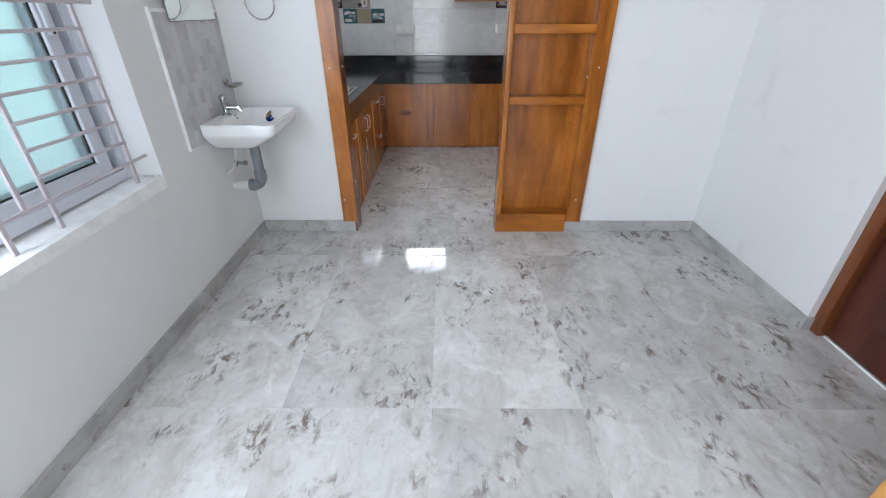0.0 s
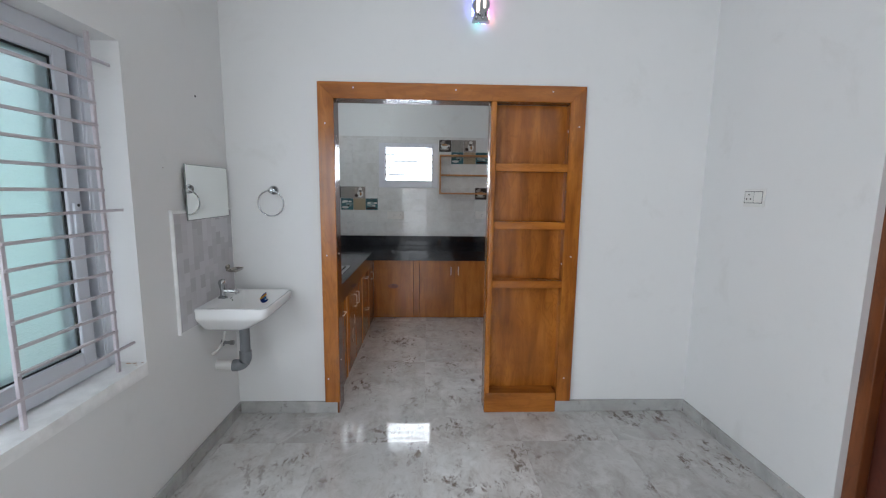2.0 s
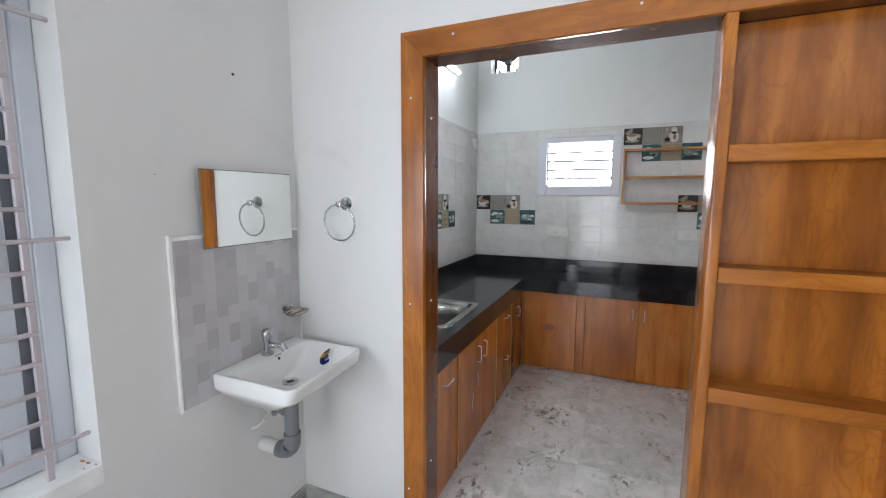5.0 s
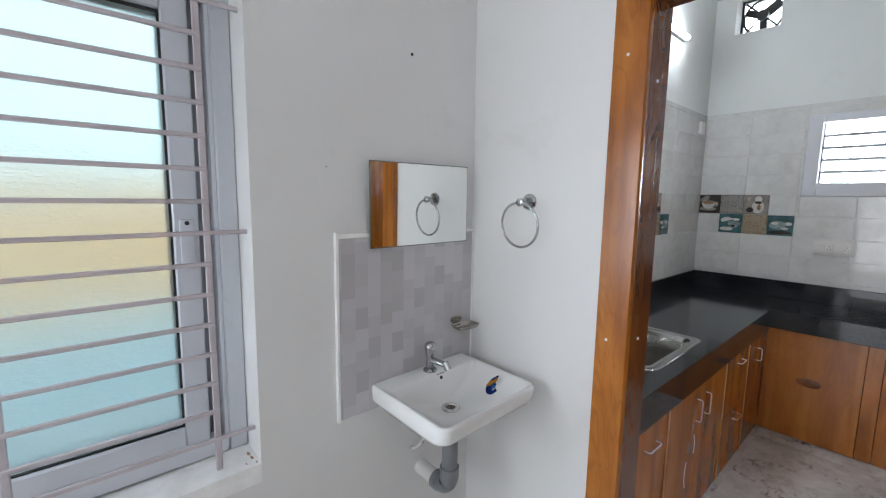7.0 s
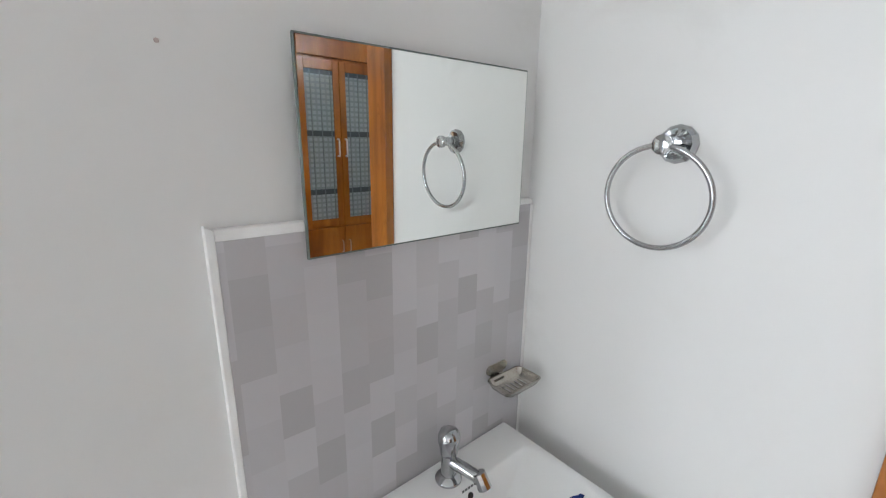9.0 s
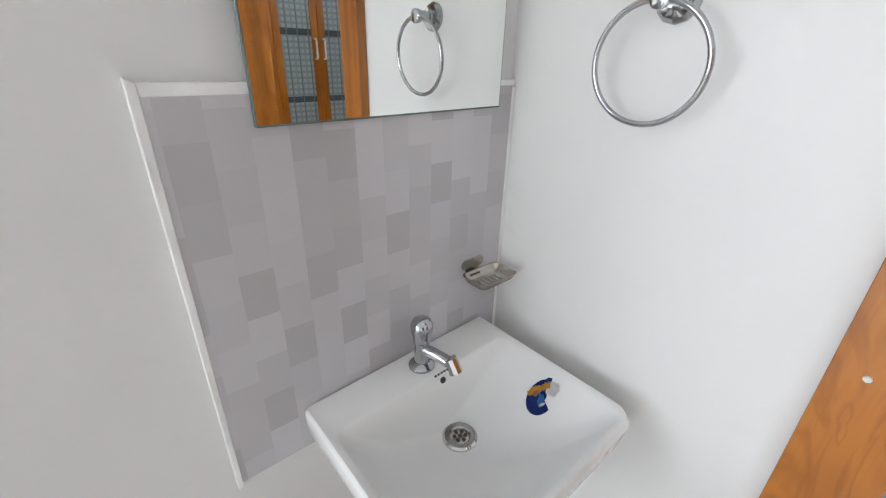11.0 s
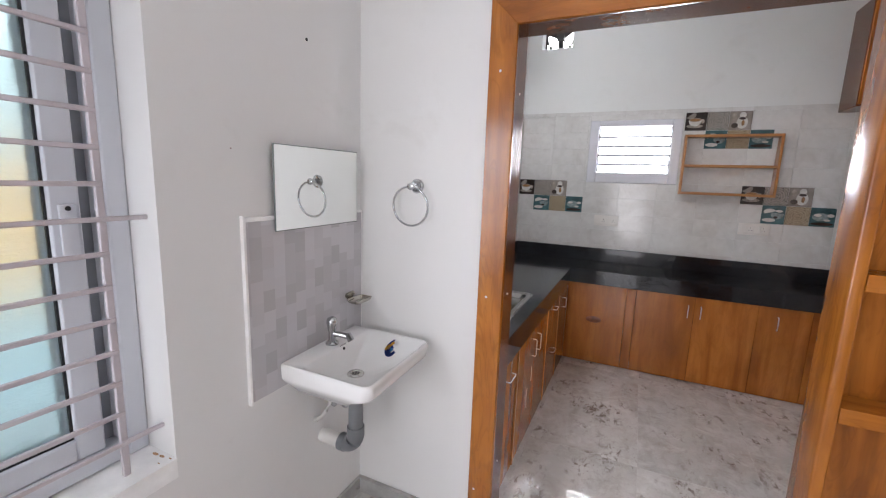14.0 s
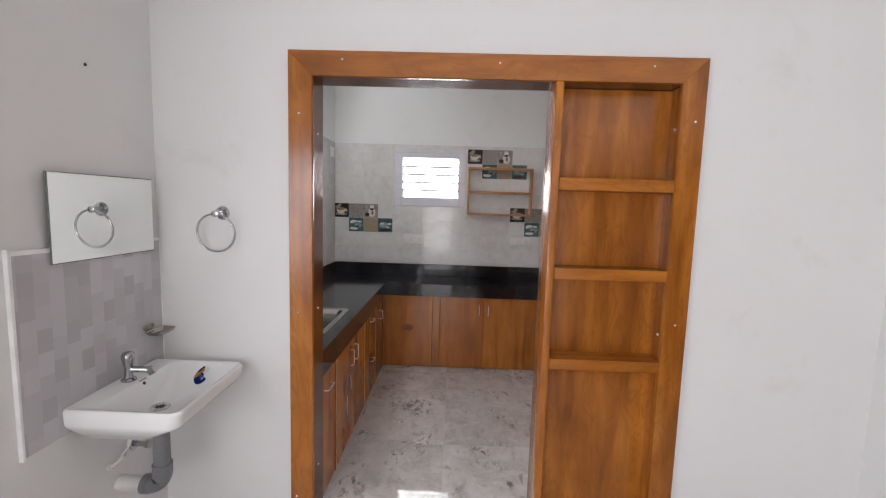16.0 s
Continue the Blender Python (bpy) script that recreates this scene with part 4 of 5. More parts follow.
sl = bmesh.new()
for k in range(5):
    y = 2.561 + 0.0125 * k
    box(XL + 0.046, XL + 0.070, y - 0.002, y + 0.002, 0.9947, 0.9953, bm=sl)
part("slots", sl, STEEL, sd, "brighter drain slots", False)
part("arm", box(XL + 0.015, XL + 0.03, 2.556, 2.584, 1.000, 1.004), DULL_STEEL, sd)

# ---- right wall switch, wall lamp ----
sw = thing("switch_plate", (XR, 2.22, 1.49), "white switch and socket plate set in the wall", "switch")
part("plate", box(XR - 0.009, XR, 2.150, 2.295, 1.440, 1.540, 0.003, 2), PLATE, sw)
part("socket", box(XR - 0.012, XR - 0.008, 2.222, 2.284, 1.464, 1.522, 0.0015), PLATE, sw)
part("switch_rocker", box(XR - 0.0125, XR - 0.008, 2.164, 2.218, 1.464, 1.522, 0.002), PLATE, sw)
for y, z in ((2.253, 1.508), (2.240, 1.484), (2.266, 1.484)):
    part("socket_hole", rod((XR - 0.0135, y, z), (XR - 0.011, y, z), 0.0045, 10), PLATE_DARK, sw)
gp = box(XR - 0.0092, XR - 0.0085, 2.2185, 2.2215, 1.462, 1.524)
for (a0, a1, b0, b1) in ((2.160, 2.288, 1.5225, 1.5255), (2.160, 2.288, 1.4605, 1.4635), (2.285, 2.288, 1.4605, 1.5255), (2.160, 2.163, 1.4605, 1.5255)):
    box(XR - 0.0096, XR - 0.0085, a0, a1, b0, b1, bm=gp)
part("shadow_gap", gp, PLATE_DARK, sw, "", False)

lampx = 0.327
lm = thing("wall_lamp", (lampx, YW, 2.64), "small crystal and chrome wall lamp with coloured LEDs", "lamp")
part("back_plate", box(lampx - 0.038, lampx + 0.038, YW - 0.012, YW, 2.55, 2.80, 0.004), PLATE, lm)
zs = [2.515 + 0.0125 * k for k in range(22)]
prof = [0.046 + 0.007 * math.cos((z - 2.515) * 62) for z in zs]
rings = [[Vector((lampx + sx * w, YW - dy, z)) for sx, dy in ((-1, 0.040), (-1, 0.062), (-0.75, 0.082), (0.75, 0.082), (1, 0.062), (1, 0.040))] for w, z in zip(prof, zs)]
part("mirror_shade", loft(rings), CHROME, lm, "wavy mirror-finish metal shade", False)
# two glowing facets stand in for the white highlights on the mirror shade
for x0, x1, z0, z1 in ((-0.030, -0.010, 2.560, 2.640), (0.010, 0.026, 2.585, 2.660)):
    part("crystal", box(lampx + x0, lampx + x1, YW - 0.092, YW - 0.081, z0, z1, 0.004), FACET_GLOW, lm, "pale facet glowing as a white highlight on the shade")
part("green_led", box(lampx - 0.030, lampx - 0.004, YW - 0.034, YW - 0.016, 2.522, 2.530), LED_GREEN, lm)
part("blue_led", box(lampx + 0.004, lampx + 0.034, YW - 0.034, YW - 0.016, 2.522, 2.530), LED_BLUE, lm)
part("blue_led", box(lampx - 0.050, lampx - 0.044, YW - 0.034, YW - 0.016, 2.56, 2.66), LED_BLUE, lm)
part("pink_led", box(lampx + 0.044, lampx + 0.050, YW - 0.034, YW - 0.016, 2.56, 2.68), LED_PINK, lm)
part("amber_led", box(lampx + 0.051, lampx + 0.054, YW - 0.030, YW - 0.020, 2.535, 2.56), LED_AMBER, lm)
for k in range(4):
    x = lampx - 0.03 + 0.02 * k
    part("drop", lathe([(0.002, 0.012), (0.009, 0.0), (0.007, -0.012), (0.001, -0.018)], pose(x, YW - 0.088, 2.540 + 0.02 * (k % 2)), 8), CHROME, lm)

# ---- kitchen ----
ROOM["kitchen"] = True
CT, CF = 0.857, 0.745      # granite top and lower edge of its fascia
CX, CYF = -0.58, 4.602     # front edges of the two legs
ct = thing("kitchen_counter", (KX + 0.3, 3.9, CF), "L-shaped polished black granite kitchen counter", "counter")
SKX0, SKX1, SKY0, SKY1 = -1.03, -0.668, 3.06, 3.60   # sink cut-out
for b in ((KX, SKX0, YK, KY), (SKX1, CX, YK, KY), (SKX0, SKX1, YK, SKY0), (SKX0, SKX1, SKY1, KY), (CX, KE, CYF, KY)):
    part("slab", box(*b, CT - 0.035, CT), GRANITE_TOP, ct, "", False)
part("fascia", box(CX - 0.02, CX + 0.001, YK, CYF, CF - 0.018, CT - 0.001, 0.002), GRANITE, ct)
part("fascia", box(CX - 0.02, KE, CYF - 0.001, CYF + 0.02, CF, CT - 0.001, 0.002), GRANITE, ct)
part("upstand", box(KX, KX + 0.018, YK, KY - 0.018, CT, 0.975, 0.002), GRANITE, ct)
part("upstand", box(KX, KE, KY - 0.018, KY, CT, 0.975, 0.002), GRANITE, ct)

sk = thing("kitchen_sink", (-0.85, 3.33, 0.68), "stainless steel drop-in kitchen sink", "sink")
sl_ = [ring_pts(SKX0 - 0.02 + i, SKX1 + 0.02 - i, SKY0 - 0.02 + i, SKY1 + 0.02 - i, max(0.03, 0.05 - i * 0.2), z) for i, z in ((0, CT + 0.0005), (0.001, CT + 0.004), (0.026, CT + 0.005), (0.036, CT + 0.002), (0.044, CT - 0.03), (0.05, CT - 0.15), (0.075, CT - 0.175), (0.15, CT - 0.178))]
part("bowl", loft(sl_, False, True), STEEL, sk)
part("drain", lathe([(0.045, 0.0), (0.045, 0.003), (0.03, 0.003), (0.026, 0.0)], pose(-0.85, 3.33, CT - 0.178)), CHROME, sk)


def u_handle(a, b, out, r=0.0029):
    """A chrome wire handle between a and b standing off along out."""
    a, b, out = Vector(a), Vector(b), Vector(out)
    pts = [a, a + out * 0.7, a + out * 0.92 + (b - a) * 0.03, a + out + (b - a) * 0.1, b + out - (b - a) * 0.1, b + out * 0.92 - (b - a) * 0.03, b + out * 0.7, b]
    return tube(pts, r, 10)


DZ0, DZ1 = 0.0865, 0.742
LX = CX - 0.012          # door faces of the west leg


def base_unit(name, y0, y1, doors, label):
    u = thing(name, (LX - 0.3, (y0 + y1) / 2, 0), label, "cabinet", "kitchen base cabinets")
    part("body", box(KX + 0.02, LX - 0.02, y0 + 0.002, y1 - 0.002, DZ0 + 0.004, CF - 0.002), DARK, u, "", False)
    for (a, b, z0, z1, handle) in doors:
        d = part("door", box(LX - 0.018, LX, a + 0.0008, b - 0.0008, z0, z1, 0.001), CAB_WOOD, u)
        if handle:
            part("handle", u_handle((LX, *handle[0]), (LX, *handle[1]), (0.022, 0, 0)), SATIN, d, "satin chrome bow handle")
    return u


u = base_unit("base_cabinet", YK + 0.005, 3.072, [(YK + 0.005, 3.072, DZ0, DZ1, ((2.875, 0.632), (2.975, 0.632)))], "glossy brown laminate base cabinet with one door")
part("edge_strip", box(LX - 0.018, LX + 0.006, 3.064, 3.082, DZ0, DZ1), EDGE_WOOD, u, "bright orange edge band")
sink_unit = base_unit("base_cabinet", 3.083, 3.80, [(3.083, 3.455, DZ0, DZ1, ((3.405, 0.555), (3.405, 0.655))), (3.455, 3.80, DZ0, DZ1, ((3.515, 0.555), (3.515, 0.655)))], "glossy brown laminate sink cabinet with two doors")
u = base_unit("drawer_cabinet", 3.812, 4.215, [(3.812, 4.215, 0.415, DZ1, ((4.0, 0.665), (4.09, 0.665))), (3.812, 4.215, DZ0, 0.411, ((4.02, 0.345), (4.11, 0.345)))], "glossy brown laminate cabinet with two deep drawers")
part("edge_strip", box(LX - 0.018, LX + 0.004, 3.800, 3.811, DZ0, DZ1), EDGE_WOOD, u, "bright orange edge band")
part("edge_strip", box(LX - 0.018, LX + 0.004, 4.216, 4.228, DZ0, DZ1), EDGE_WOOD, u, "bright orange edge band")
u = base_unit("base_cabinet", 4.229, CYF + 0.012, [(4.229, CYF + 0.012, DZ0, DZ1, ((4.435, 0.57), (4.435, 0.645)))], "narrow brown laminate corner cabinet")

for y0, z0, dz, bend in ((3.40, 0.40, 0.09, 0.012), (3.33, 0.27, 0.12, -0.016)):
    run = [(LX + 0.0004, y0 + bend * math.sin(3.0 * q) + 0.006 * q, z0 + dz * (1 - q)) for q in [k / 9 for k in range(10)]]
    part("glue_drip", tube(run, 0.0022, 6), PLATE, sink_unit, "thin pale dried glue drip")

BYF = CYF + 0.014        # door faces of the north leg


def north_unit(x0, x1, doors, label):
    u = thing("base_cabinet", ((x0 + x1) / 2, BYF + 0.2, 0), label, "cabinet", "kitchen base cabinets")
    part("body", box(x0 + 0.002, x1 - 0.002, BYF + 0.02, KY - 0.02, DZ0 + 0.004, CF - 0.002), DARK, u, "", False)
    for a, b, hx in doors:
        d = part("door", box(a + 0.0008, b - 0.0008, BYF, BYF + 0.018, DZ0, DZ1, 0.0015), CAB_WOOD, u)
        if hx is not None:
            part("handle", u_handle((hx, BYF, 0.585), (hx, BYF, 0.675), (0, -0.022, 0)), SATIN, d, "satin chrome bow handle")
    return u


u = north_unit(-0.592, -0.144, [(-0.5915, -0.144, None)], "brown laminate corner panel with a dark wood knot")
part("knot", lathe([(0.055, 0), (0.05, 0.0006), (0.01, 0.0009)], Matrix.Translation((-0.37, BYF + 0.0002, 0.45)) @ pose(0, 0, 0, 90, 0, 0) @ Matrix.Diagonal((1.1, 0.5, 1, 1)), 24), plain("wood_knot", (0.24, 0.075, 0.016), 0.3, 0, 0.35, 30, 0), u, "darker oval wood knot")
u = north_unit(-0.144, -0.076, [(-0.144, -0.076, None)], "narrow dark brown laminate filler panel")
north_unit(-0.076, 0.701, [(-0.076, 0.319, 0.278), (0.319, 0.701, 0.36)], "brown laminate cabinet with two doors")
north_unit(0.701, 1.30, [(0.701, 1.0, 0.815), (1.0, 1.30, 1.04)], "brown laminate cabinet with two doors")
north_unit(1.302, 1.60, [(1.302, 1.598, None)], "plain brown laminate end cabinet")

# kitchen window with glass louvres
kw = thing("window_2", (-0.22, KY, KWZ0), "white framed kitchen louvre window with bright frosted blades", "window", kind="structure")
g0, g1, h0, h1 = -0.502, 0.060, 1.642, 2.028
part("frame_side", box(KWX0, g0, KY - 0.012, KY + 0.13, KWZ0, KWZ1, 0.004), UPVC, kw)
part("frame_side", box(g1, KWX1, KY - 0.012, KY + 0.13, KWZ0, KWZ1, 0.004), UPVC, kw)
part("frame_sill", box(g0, g1, KY - 0.012, KY + 0.13, KWZ0, h0, 0.004), UPVC, kw)
part("frame_head", box(g0, g1, KY - 0.012, KY + 0.13, h1, KWZ1, 0.004), UPVC, kw)
for k in range(5):
    zc = h0 + (h1 - h0) * (k + 0.5) / 5
    bm = box(g0 + 0.006, g1 - 0.006, -0.0025, 0.0025, -0.047, 0.047)
    bmesh.ops.transform(bm, matrix=pose(0, KY + 0.06, zc, 28, 0, 0), verts=bm.verts)
    pn = part("louvre_blade", bm, LOUVRE, kw, "frosted glass blade", False)
    pn.visible_shadow = False
    part("blade_edge", box(g0 + 0.006, g1 - 0.006, KY + 0.030, KY + 0.035, zc - 0.053, zc - 0.035), BLADE_GREY, kw, "grey blade edge", False)
for x in (g0 + 0.004, g1 - 0.004):
    part("blade_clip_strip", box(x - 0.004, x + 0.004, KY + 0.035, KY + 0.085, h0, h1), ALU, kw, "", False)
part("crossbar", box((g0 + g1) / 2 - 0.003, (g0 + g1) / 2 + 0.003, KY + 0.10, KY + 0.106, h0, h1), ALU, kw, "", False)
part("crossbar", box(-0.07, -0.064, KY + 0.10, KY + 0.106, h0, h1), ALU, kw, "", False)
part("crossbar", box(-0.37, -0.364, KY + 0.10, KY + 0.106, h0, h1), ALU, kw, "", False)

# exhaust fan in its opening
vf = thing("exhaust_fan", (-0.92, KY + 0.1, VZ0), "dark exhaust fan standing still in a wall opening", "fan")
vc = Vector(((VX0 + VX1) / 2, KY + 0.13, (VZ0 + VZ1) / 2))
fr = bmesh.new()
hw = (VX1 - VX0) / 2
for k in range(2):
    s = -1 if k else 1
    box(vc.x - hw, vc.x + hw, vc.y, vc.y + 0.02, vc.z + s * hw - (0.014 if s > 0 else 0), vc.z + s * hw + (0.014 if s < 0 else 0), bm=fr)
    box(vc.x + s * hw - (0.014 if s > 0 else 0), vc.x + s * hw + (0.014 if s < 0 else 0), vc.y, vc.y + 0.02, vc.z - hw + 0.014, vc.z + hw - 0.014, bm=fr)
part("frame", fr, FAN_DARK, vf, "", False)
part("shroud_ring", tube([(vc.x + 0.116 * math.cos(a), vc.y + 0.01, vc.z + 0.116 * math.sin(a)) for a in [k * math.tau / 40 for k in range(40)]], 0.008, 8, True), FAN_DARK, vf)
part("motor", rod(vc + Vector((0, -0.03, 0)), vc + Vector((0, 0.03, 0)), 0.036, 20), FAN_DARK, vf)
for k in range(3):
    a = radians(35 + 120 * k)
    bm = box(0.03, 0.108, -0.002, 0.002, -0.032, 0.032, 0.0015)
    bmesh.ops.transform(bm, matrix=Matrix.Translation(vc) @ Matrix.Rotation(-a, 4, "Y") @ pose(0, 0, 0, 35, 0, 0), verts=bm.verts)
    part("blade", bm, FAN_DARK, vf)
for k in range(4):
    a = radians(45 + 90 * k)
    part("stay", rod(vc + Vector((0.03 * math.cos(a), -0.012, 0.03 * math.sin(a))), vc + Vector((0.15 * math.cos(a), -0.002, 0.15 * math.sin(a))), 0.006, 8), FAN_DARK, vf)

# tube light on the kitchen west wall
tl = thing("tube_light", (KX, 3.9, 2.56), "lit white LED tube light batten on the kitchen wall", "lamp")
part("batten", box(KX, KX + 0.028, 3.30, 4.49, 2.548, 2.578, 0.003), PLATE, tl)
part("tube", rod((KX + 0.038, 3.32, 2.563), (KX + 0.038, 4.47, 2.563), 0.013, 16), TUBE, tl, "glowing white tube")

# switch plates and a small junction box
def kitchen_plate(x0, z0):
    u = thing("switch_plate", (x0 + 0.1, KY, z0), "white modular switch plate on the kitchen tiles", "switch", "kitchen switch plates")
    part("plate", box(x0, x0 + 0.198, KY - 0.018, KY - 0.004, z0, z0 + 0.09, 0.003, 2), PLATE, u)
    for k in range(4):
        part("switch_rocker", box(x0 + 0.018 + 0.041 * k, x0 + 0.056 + 0.041 * k, KY - 0.0205, KY - 0.017, z0 + 0.018, z0 + 0.072, 0.0015), PLATE, u)
    for k in (1, 3):
        for dx, dz in ((0, 0.055), (-0.008, 0.037), (0.008, 0.037)):
            part("socket_hole", rod((x0 + 0.037 + 0.041 * k + dx, KY - 0.0215, z0 + dz), (x0 + 0.037 + 0.041 * k + dx, KY - 0.019, z0 + dz), 0.003, 8), PLATE_DARK, u)


kitchen_plate(-0.477, 1.180)
kitchen_plate(0.592, 1.190)
jb = thing("junction_box", (KX, 4.95, 2.0), "small white junction box on the side wall", "box")
part("box", box(KX + 0.004, KX + 0.024, 4.905, 4.985, 2.005, 2.095, 0.004, 2), PLATE, jb)
part("screw", rod((KX + 0.023, 4.945, 2.05), (KX + 0.0255, 4.945, 2.05), 0.004, 8), STEEL, jb)

# open wooden rack
rk = thing("wall_rack", (0.46, KY - 0.04, 1.486), "open two-tier light wooden wall rack, empty", "rack")
RX0, RX1, RY0, RY1, RZ0, RZ1 = 0.146, 0.775, 4.978, KY - 0.004, 1.484, 1.945
part("side", box(RX0, RX0 + 0.018, RY0, RY1, RZ0, RZ1, 0.0015), RACK_WOOD, rk)
part("side", box(RX1 - 0.018, RX1, RY0, RY1, RZ0, RZ1, 0.0015), RACK_WOOD, rk)
part("shelf_board", box(RX0 + 0.018, RX1 - 0.018, RY0, RY1, RZ0, RZ0 + 0.02, 0.0015), RACK_WOOD, rk)
part("shelf_board", box(RX0 + 0.018, RX1 - 0.018, RY0 + 0.004, RY1, 1.697, 1.717, 0.0015), RACK_WOOD, rk)
part("shelf_board", box(RX0 + 0.018, RX1 - 0.018, RY0, RY1, RZ1 - 0.02, RZ1, 0.0015), RACK_WOOD, rk)

# crockery cupboard on the east side, seen in the mirror
ROOM["kitchen"] = False
cb = thing("crockery_cupboard", (1.75, 3.6, 0), "tall brown wood cupboard with plaid-patterned glass doors", "cupboard")
FX = 1.60
part("body", box(FX + 0.02, 2.0, 3.20, 4.59, 0.001, 2.30), CAB_WOOD, cb, "", False)
part("frame_stile", box(FX - 0.004, FX + 0.02, 3.20, 3.243, 0.001, 2.30, 0.002), CAB_WOOD, cb)
part("frame_stile", box(FX - 0.004, FX + 0.02, 3.928, 3.99, 0.001, 2.30, 0.002), CAB_WOOD, cb)
part("frame_stile", box(FX - 0.004, FX + 0.02, 4.53, 4.59, 0.001, 2.30, 0.002), CAB_WOOD, cb)
part("cornice", box(FX - 0.02, FX + 0.02, 3.243, 3.928, 2.13, 2.30, 0.004), CAB_WOOD, cb)
part("cornice", box(FX - 0.02, FX + 0.02, 3.99, 4.53, 2.13, 2.30, 0.004), CAB_WOOD, cb)


def glass_door(y0, y1, hy):
    z0, z1 = 0.76, 2.11
    d = part("door", box(FX, FX + 0.02, y0, y0 + 0.054, z0, z1, 0.002), CAB_WOOD, cb)
    part("stile", box(FX, FX + 0.02, y1 - 0.054, y1, z0, z1, 0.002), CAB_WOOD, d)
    part("rail", box(FX, FX + 0.02, y0 + 0.054, y1 - 0.054, z0, z0 + 0.065, 0.002), CAB_WOOD, d)
    part("rail", box(FX, FX + 0.02, y0 + 0.054, y1 - 0.054, z1 - 0.075, z1, 0.002), CAB_WOOD, d)
    part("pane", box(FX + 0.008, FX + 0.013, y0 + 0.051, y1 - 0.051, z0 + 0.06, z1 - 0.07), PLAID, d, "grey plaid-patterned glass", False)
    part("handle", u_handle((FX, hy, 1.36), (FX, hy, 1.50), (-0.03, 0, 0), 0.007), SATIN, d, "satin chrome bow handle")


glass_door(3.246, 3.594, 3.562)
glass_door(3.598, 3.925, 3.632)
glass_door(3.993, 4.259, 4.227)
glass_door(4.263, 4.527, 4.295)
for y0, y1 in ((3.246, 3.594), (3.598, 3.925), (3.993, 4.259), (4.263, 4.527)):
    d = part("lower_door", box(FX, FX + 0.02, y0, y1, 0.08, 0.745, 0.002), CAB_WOOD, cb)
    part("handle", u_handle((FX, y1 - 0.032 if y0 in (3.246, 3.993) else y0 + 0.034, 0.52), (FX, y1 - 0.032 if y0 in (3.246, 3.993) else y0 + 0.034, 0.62), (-0.028, 0, 0)), SATIN, d, "satin chrome bow handle")

ROOM["kitchen"] = True
oc = thing("overhead_cabinet", (1.5, 4.92, 2.09), "brown laminate overhead cabinet fixed high on the kitchen wall", "cabinet")
part("body", box(1.07, KE, 4.80, KY - 0.001, 2.09, 2.75, 0.003), WOOD_LINING, oc)
part("door", box(1.075, 1.48, 4.782, 4.80, 2.10, 2.745, 0.002), CAB_WOOD, oc)
part("door", box(1.484, KE - 0.003, 4.782, 4.80, 2.10, 2.745, 0.002), CAB_WOOD, oc)

# ---- kitchen wall tiles ----
PW, PH, ZT0 = 0.1465, 0.14, 1.284
DECOR = {}
for k0, r0, wall in ((0, 1, "n"), (9, 5, "n"), (12, 1, "n")):
    for j, kind in enumerate(("cup", "grey", "jar")):
        DECOR[(wall, k0 + j, r0)] = kind
    for j, kind in enumerate(("tea", "beige", "pot")):
        DECOR[(wall, k0 + 1 + j, r0 - 1)] = kind
for j, kind in enumerate(("jar", "grey", "cup")):
    DECOR[("w", 5 + j, 1)] = kind
for j, kind in enumerate(("pot", "beige", "tea")):
    DECOR[("w", 4 + j, 0)] = kind
DECOR_MAT = {"cup": DEC_BROWN, "grey": DEC_GREY, "jar": DEC_STONE, "tea": DEC_TEAL, "beige": DEC_BEIGE, "pot": DEC_TEAL}
GAP = 0.0015
MESHES = {}


def tile_mesh(wall, w, h, mat):
    key = (wall, round(w, 4), round(h, 4), mat.name)
    if key not in MESHES:
        g = GAP / 2
        bm = box(g, w - g, -0.004, 0, g, h - g, 0.0012) if wall == "n" else box(0, 0.004, g, w - g, g, h - g, 0.0012)
        bmesh.ops.scale(bm, vec=(GROW,) * 3, verts=bm.verts)
        bmesh.ops.recalc_face_normals(bm, faces=bm.faces)
        me = bpy.data.meshes.new("tile")
        bm.to_mesh(me)
        bm.free()
        me.materials.append(mat)
        MESHES[key] = me
    return MESHES[key]


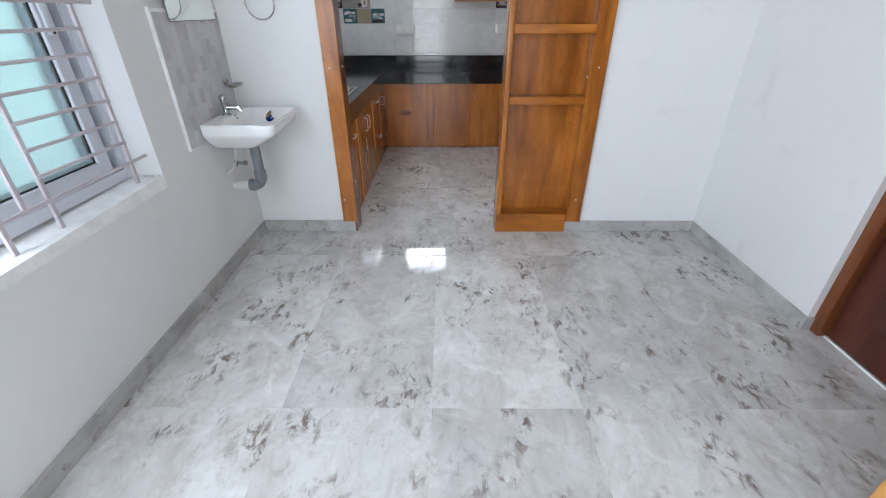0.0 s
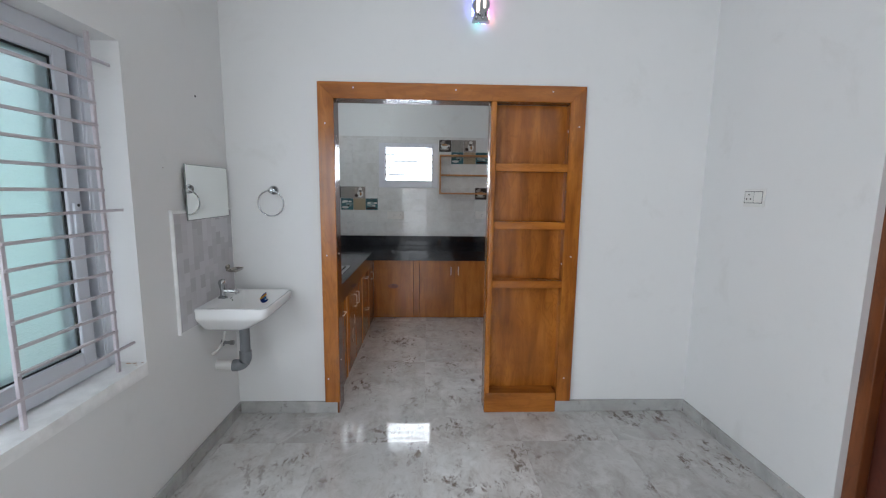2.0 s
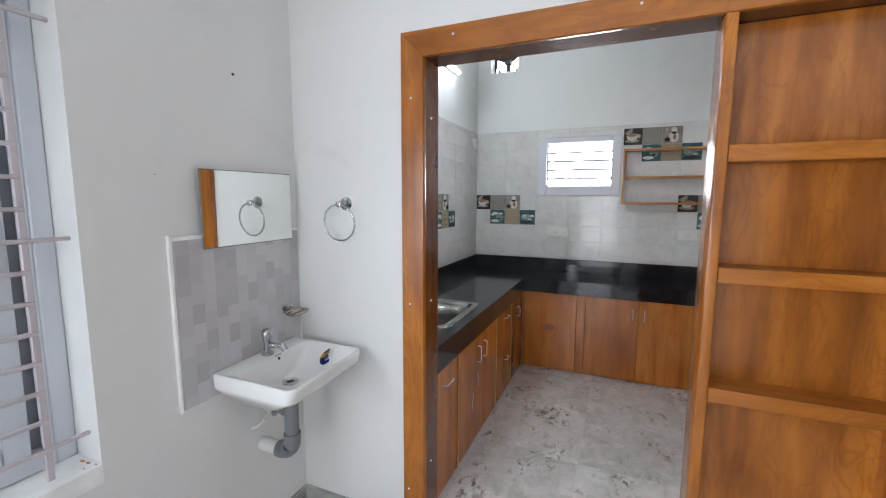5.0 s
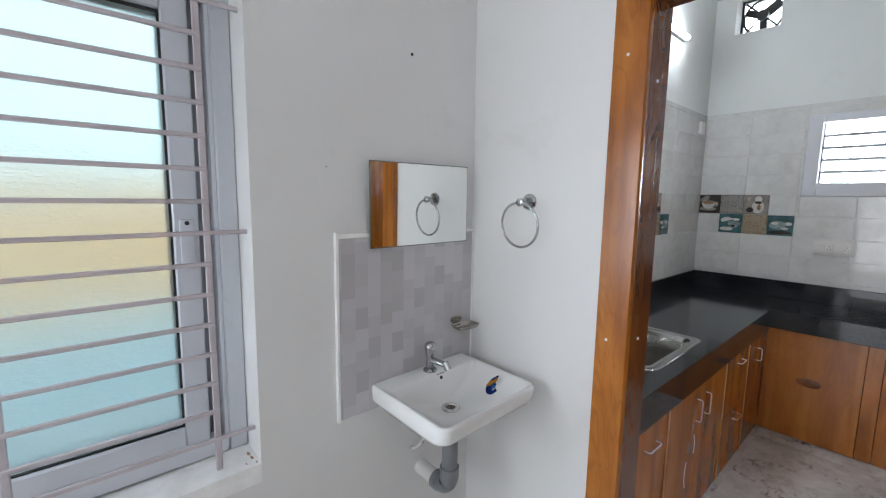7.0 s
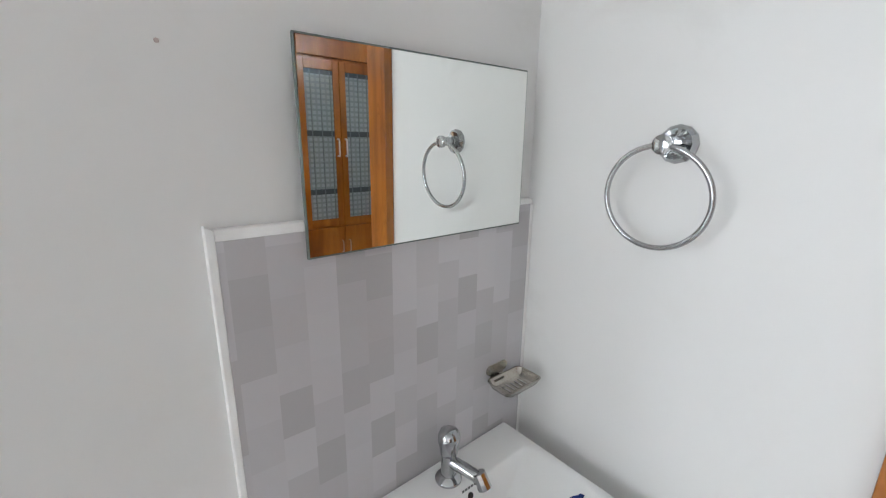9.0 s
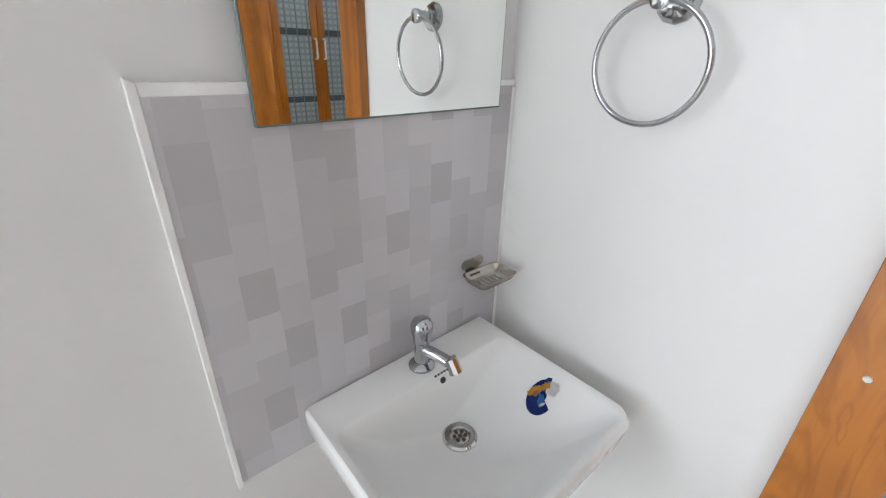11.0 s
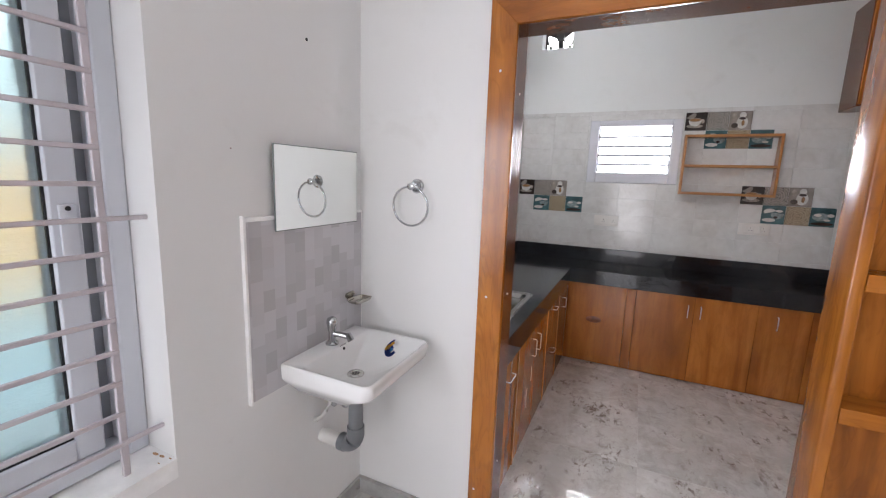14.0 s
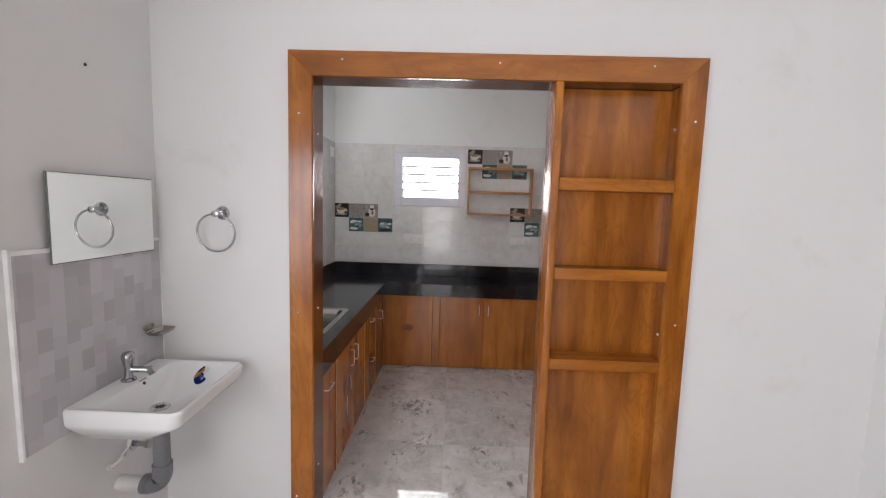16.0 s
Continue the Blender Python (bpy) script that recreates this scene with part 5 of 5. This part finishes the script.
def motif(kind, tile, wall):
    """Flat printed shapes on a decor tile."""
    ROOM["kitchen"] = False

    def disc(cx, cz, rx, rz, mat, lift, a0=0.0, a1=math.tau):
        n = 20
        pts = [(cx + rx * math.cos(a0 + (a1 - a0) * k / n), cz + rz * math.sin(a0 + (a1 - a0) * k / n)) for k in range(n + (0 if a1 - a0 > 6.2 else 1))]
        at = lambda x, z, d: Vector((x, -d, z) if wall == "n" else (d, PW - x, z)) * GROW
        bm = loft([[at(x, z, 0.002) for x, z in pts], [at(x, z, 0.0043 + lift * 1.4) for x, z in pts]])
        part("print", bm, mat, tile, "", False)
    if kind == "cup":
        disc(0.030, 0.120, 0.040, 0.030, DEC_STONE, 0.0004, -math.pi * 0.75, math.pi * 0.25)
        disc(0.066, 0.034, 0.056, 0.014, DEC_CREAM, 0.0005)
        disc(0.066, 0.080, 0.044, 0.046, DEC_WHITE, 0.001, math.pi, math.tau)
        disc(0.066, 0.082, 0.044, 0.015, DEC_CREAM, 0.0015)
        disc(0.066, 0.082, 0.036, 0.011, DEC_COFFEE, 0.002)
        disc(0.118, 0.070, 0.012, 0.018, DEC_CREAM, 0.0008)
    elif kind == "jar":
        disc(0.084, 0.056, 0.036, 0.046, DEC_WHITE, 0.0005)
        disc(0.084, 0.110, 0.022, 0.022, DEC_WHITE, 0.0008)
        disc(0.084, 0.086, 0.022, 0.010, DEC_BROWN, 0.0012)
        disc(0.090, 0.052, 0.010, 0.022, DEC_COFFEE, 0.0015)
        disc(0.038, 0.034, 0.022, 0.018, DEC_BROWN, 0.0015)
        disc(0.030, 0.100, 0.014, 0.026, DEC_CREAM, 0.0006)
    elif kind == "tea":
        disc(0.050, 0.030, 0.042, 0.014, DEC_WHITE, 0.0005)
        disc(0.098, 0.078, 0.040, 0.040, DEC_PALE, 0.0008, math.pi * 0.9, math.tau)
        disc(0.052, 0.092, 0.040, 0.024, DEC_WHITE, 0.001, math.pi * 0.1, math.pi * 1.2)
        disc(0.108, 0.100, 0.022, 0.010, DEC_WHITE, 0.0015)
        disc(0.090, 0.052, 0.014, 0.009, DEC_BROWN, 0.0018)
    elif kind == "pot":
        disc(0.060, 0.072, 0.048, 0.030, DEC_PALE, 0.0005)
        disc(0.044, 0.084, 0.022, 0.010, DEC_WHITE, 0.001)
        disc(0.118, 0.084, 0.020, 0.012, DEC_WHITE, 0.001)
        disc(0.074, 0.022, 0.066, 0.012, DEC_BROWN, 0.0008)
        disc(0.100, 0.050, 0.020, 0.008, DEC_WHITE, 0.0014)
    ROOM["kitchen"] = True


def lay(wall, parent, length, skip):
    ncol = math.ceil(length / PW)
    rows = [(0.976, 1.004)] + [(ZT0 + PH * r, ZT0 + PH * (r + 1)) for r in range(-2, 6)] + [(ZT0 + PH * 6, 2.155)]
    for ri, (z0, z1) in enumerate(rows):
        r = ri - 3
        done = set()
        for k in range(ncol):
            if k in done:
                continue
            u0, u1 = k * PW, min((k + 1) * PW, length)
            if k % 2 == 0 and k + 1 < ncol and not DECOR.get((wall, k, r)) and not DECOR.get((wall, k + 1, r)):
                u1 = min((k + 2) * PW, length)
                done.add(k + 1)
            spans = [(u0, u1, z0, z1)]
            hole = skip(u0, u1, z0, z1)
            if hole is not None:
                spans = hole
            for (a, b, c, d) in spans:
                if b - a < 0.012 or d - c < 0.012:
                    continue
                kind = DECOR.get((wall, k, r))
                mat = DECOR_MAT[kind] if kind else WALL_TILE
                ob = new("tile", tile_mesh(wall, b - a, d - c, mat))
                ob.parent = parent
                ob.location = site((KX + a, KY - 0.0005, c) if wall == "n" else (KX + 0.0005, KY - b, c))
                ORIGIN[ob.name] = Vector((0, 0, 0))
                if kind in ("cup", "jar", "tea", "pot"):
                    motif(kind, ob, wall)


def cut_window(u0, u1, z0, z1):
    """Tiles that meet the kitchen window are cut round its frame."""
    w0, w1 = KWX0 - KX, KWX1 - KX
    if u1 <= w0 or u0 >= w1 or z1 <= KWZ0 or z0 >= KWZ1:
        return None
    out = []
    if u0 < w0:
        out.append((u0, w0, z0, z1))
    if u1 > w1:
        out.append((w1, u1, z0, z1))
    a, b = max(u0, w0), min(u1, w1)
    if z0 < KWZ0:
        out.append((a, b, z0, KWZ0))
    if z1 > KWZ1:
        out.append((a, b, KWZ1, z1))
    return out


lay("n", kitchen_north, KE - KX, cut_window)
lay("w", kitchen_west, KY - YK, lambda *a: None)

ROOM["kitchen"] = False

# ---- floor tiles ----
floor = new("floor")
tagged(floor, "polished pale grey marble floor tiles with brown flecks", "floor", kind="structure")
FT = {}


def floor_tile(x0, x1, y0, y1):
    key = (round(x1 - x0, 3), round(y1 - y0, 3))
    if key not in FT:
        bm = box(0.0005, x1 - x0 - 0.0005, 0.0005, y1 - y0 - 0.0005, -0.0035, 0, 0.0004)
        bmesh.ops.recalc_face_normals(bm, faces=bm.faces)
        me = bpy.data.meshes.new("floor_tile")
        bm.to_mesh(me)
        bm.free()
        me.materials.append(FLOOR_TILE)
        FT[key] = me
    ob = new("floor_tile", FT[key])
    ob.parent = floor
    ob.location = (x0, y0, 0)


for i in range(-3, 4):
    for j in range(-4, 4):
        x0, x1 = max(0.003 + 0.6 * i, XL), min(0.003 + 0.6 * (i + 1), 2.004)
        y0, y1 = max(1.102 + 1.2 * j, YS), min(1.102 + 1.2 * (j + 1), 5.299)
        if x1 - x0 > 0.01 and y1 - y0 > 0.01:
            floor_tile(x0, x1, y0, y1)
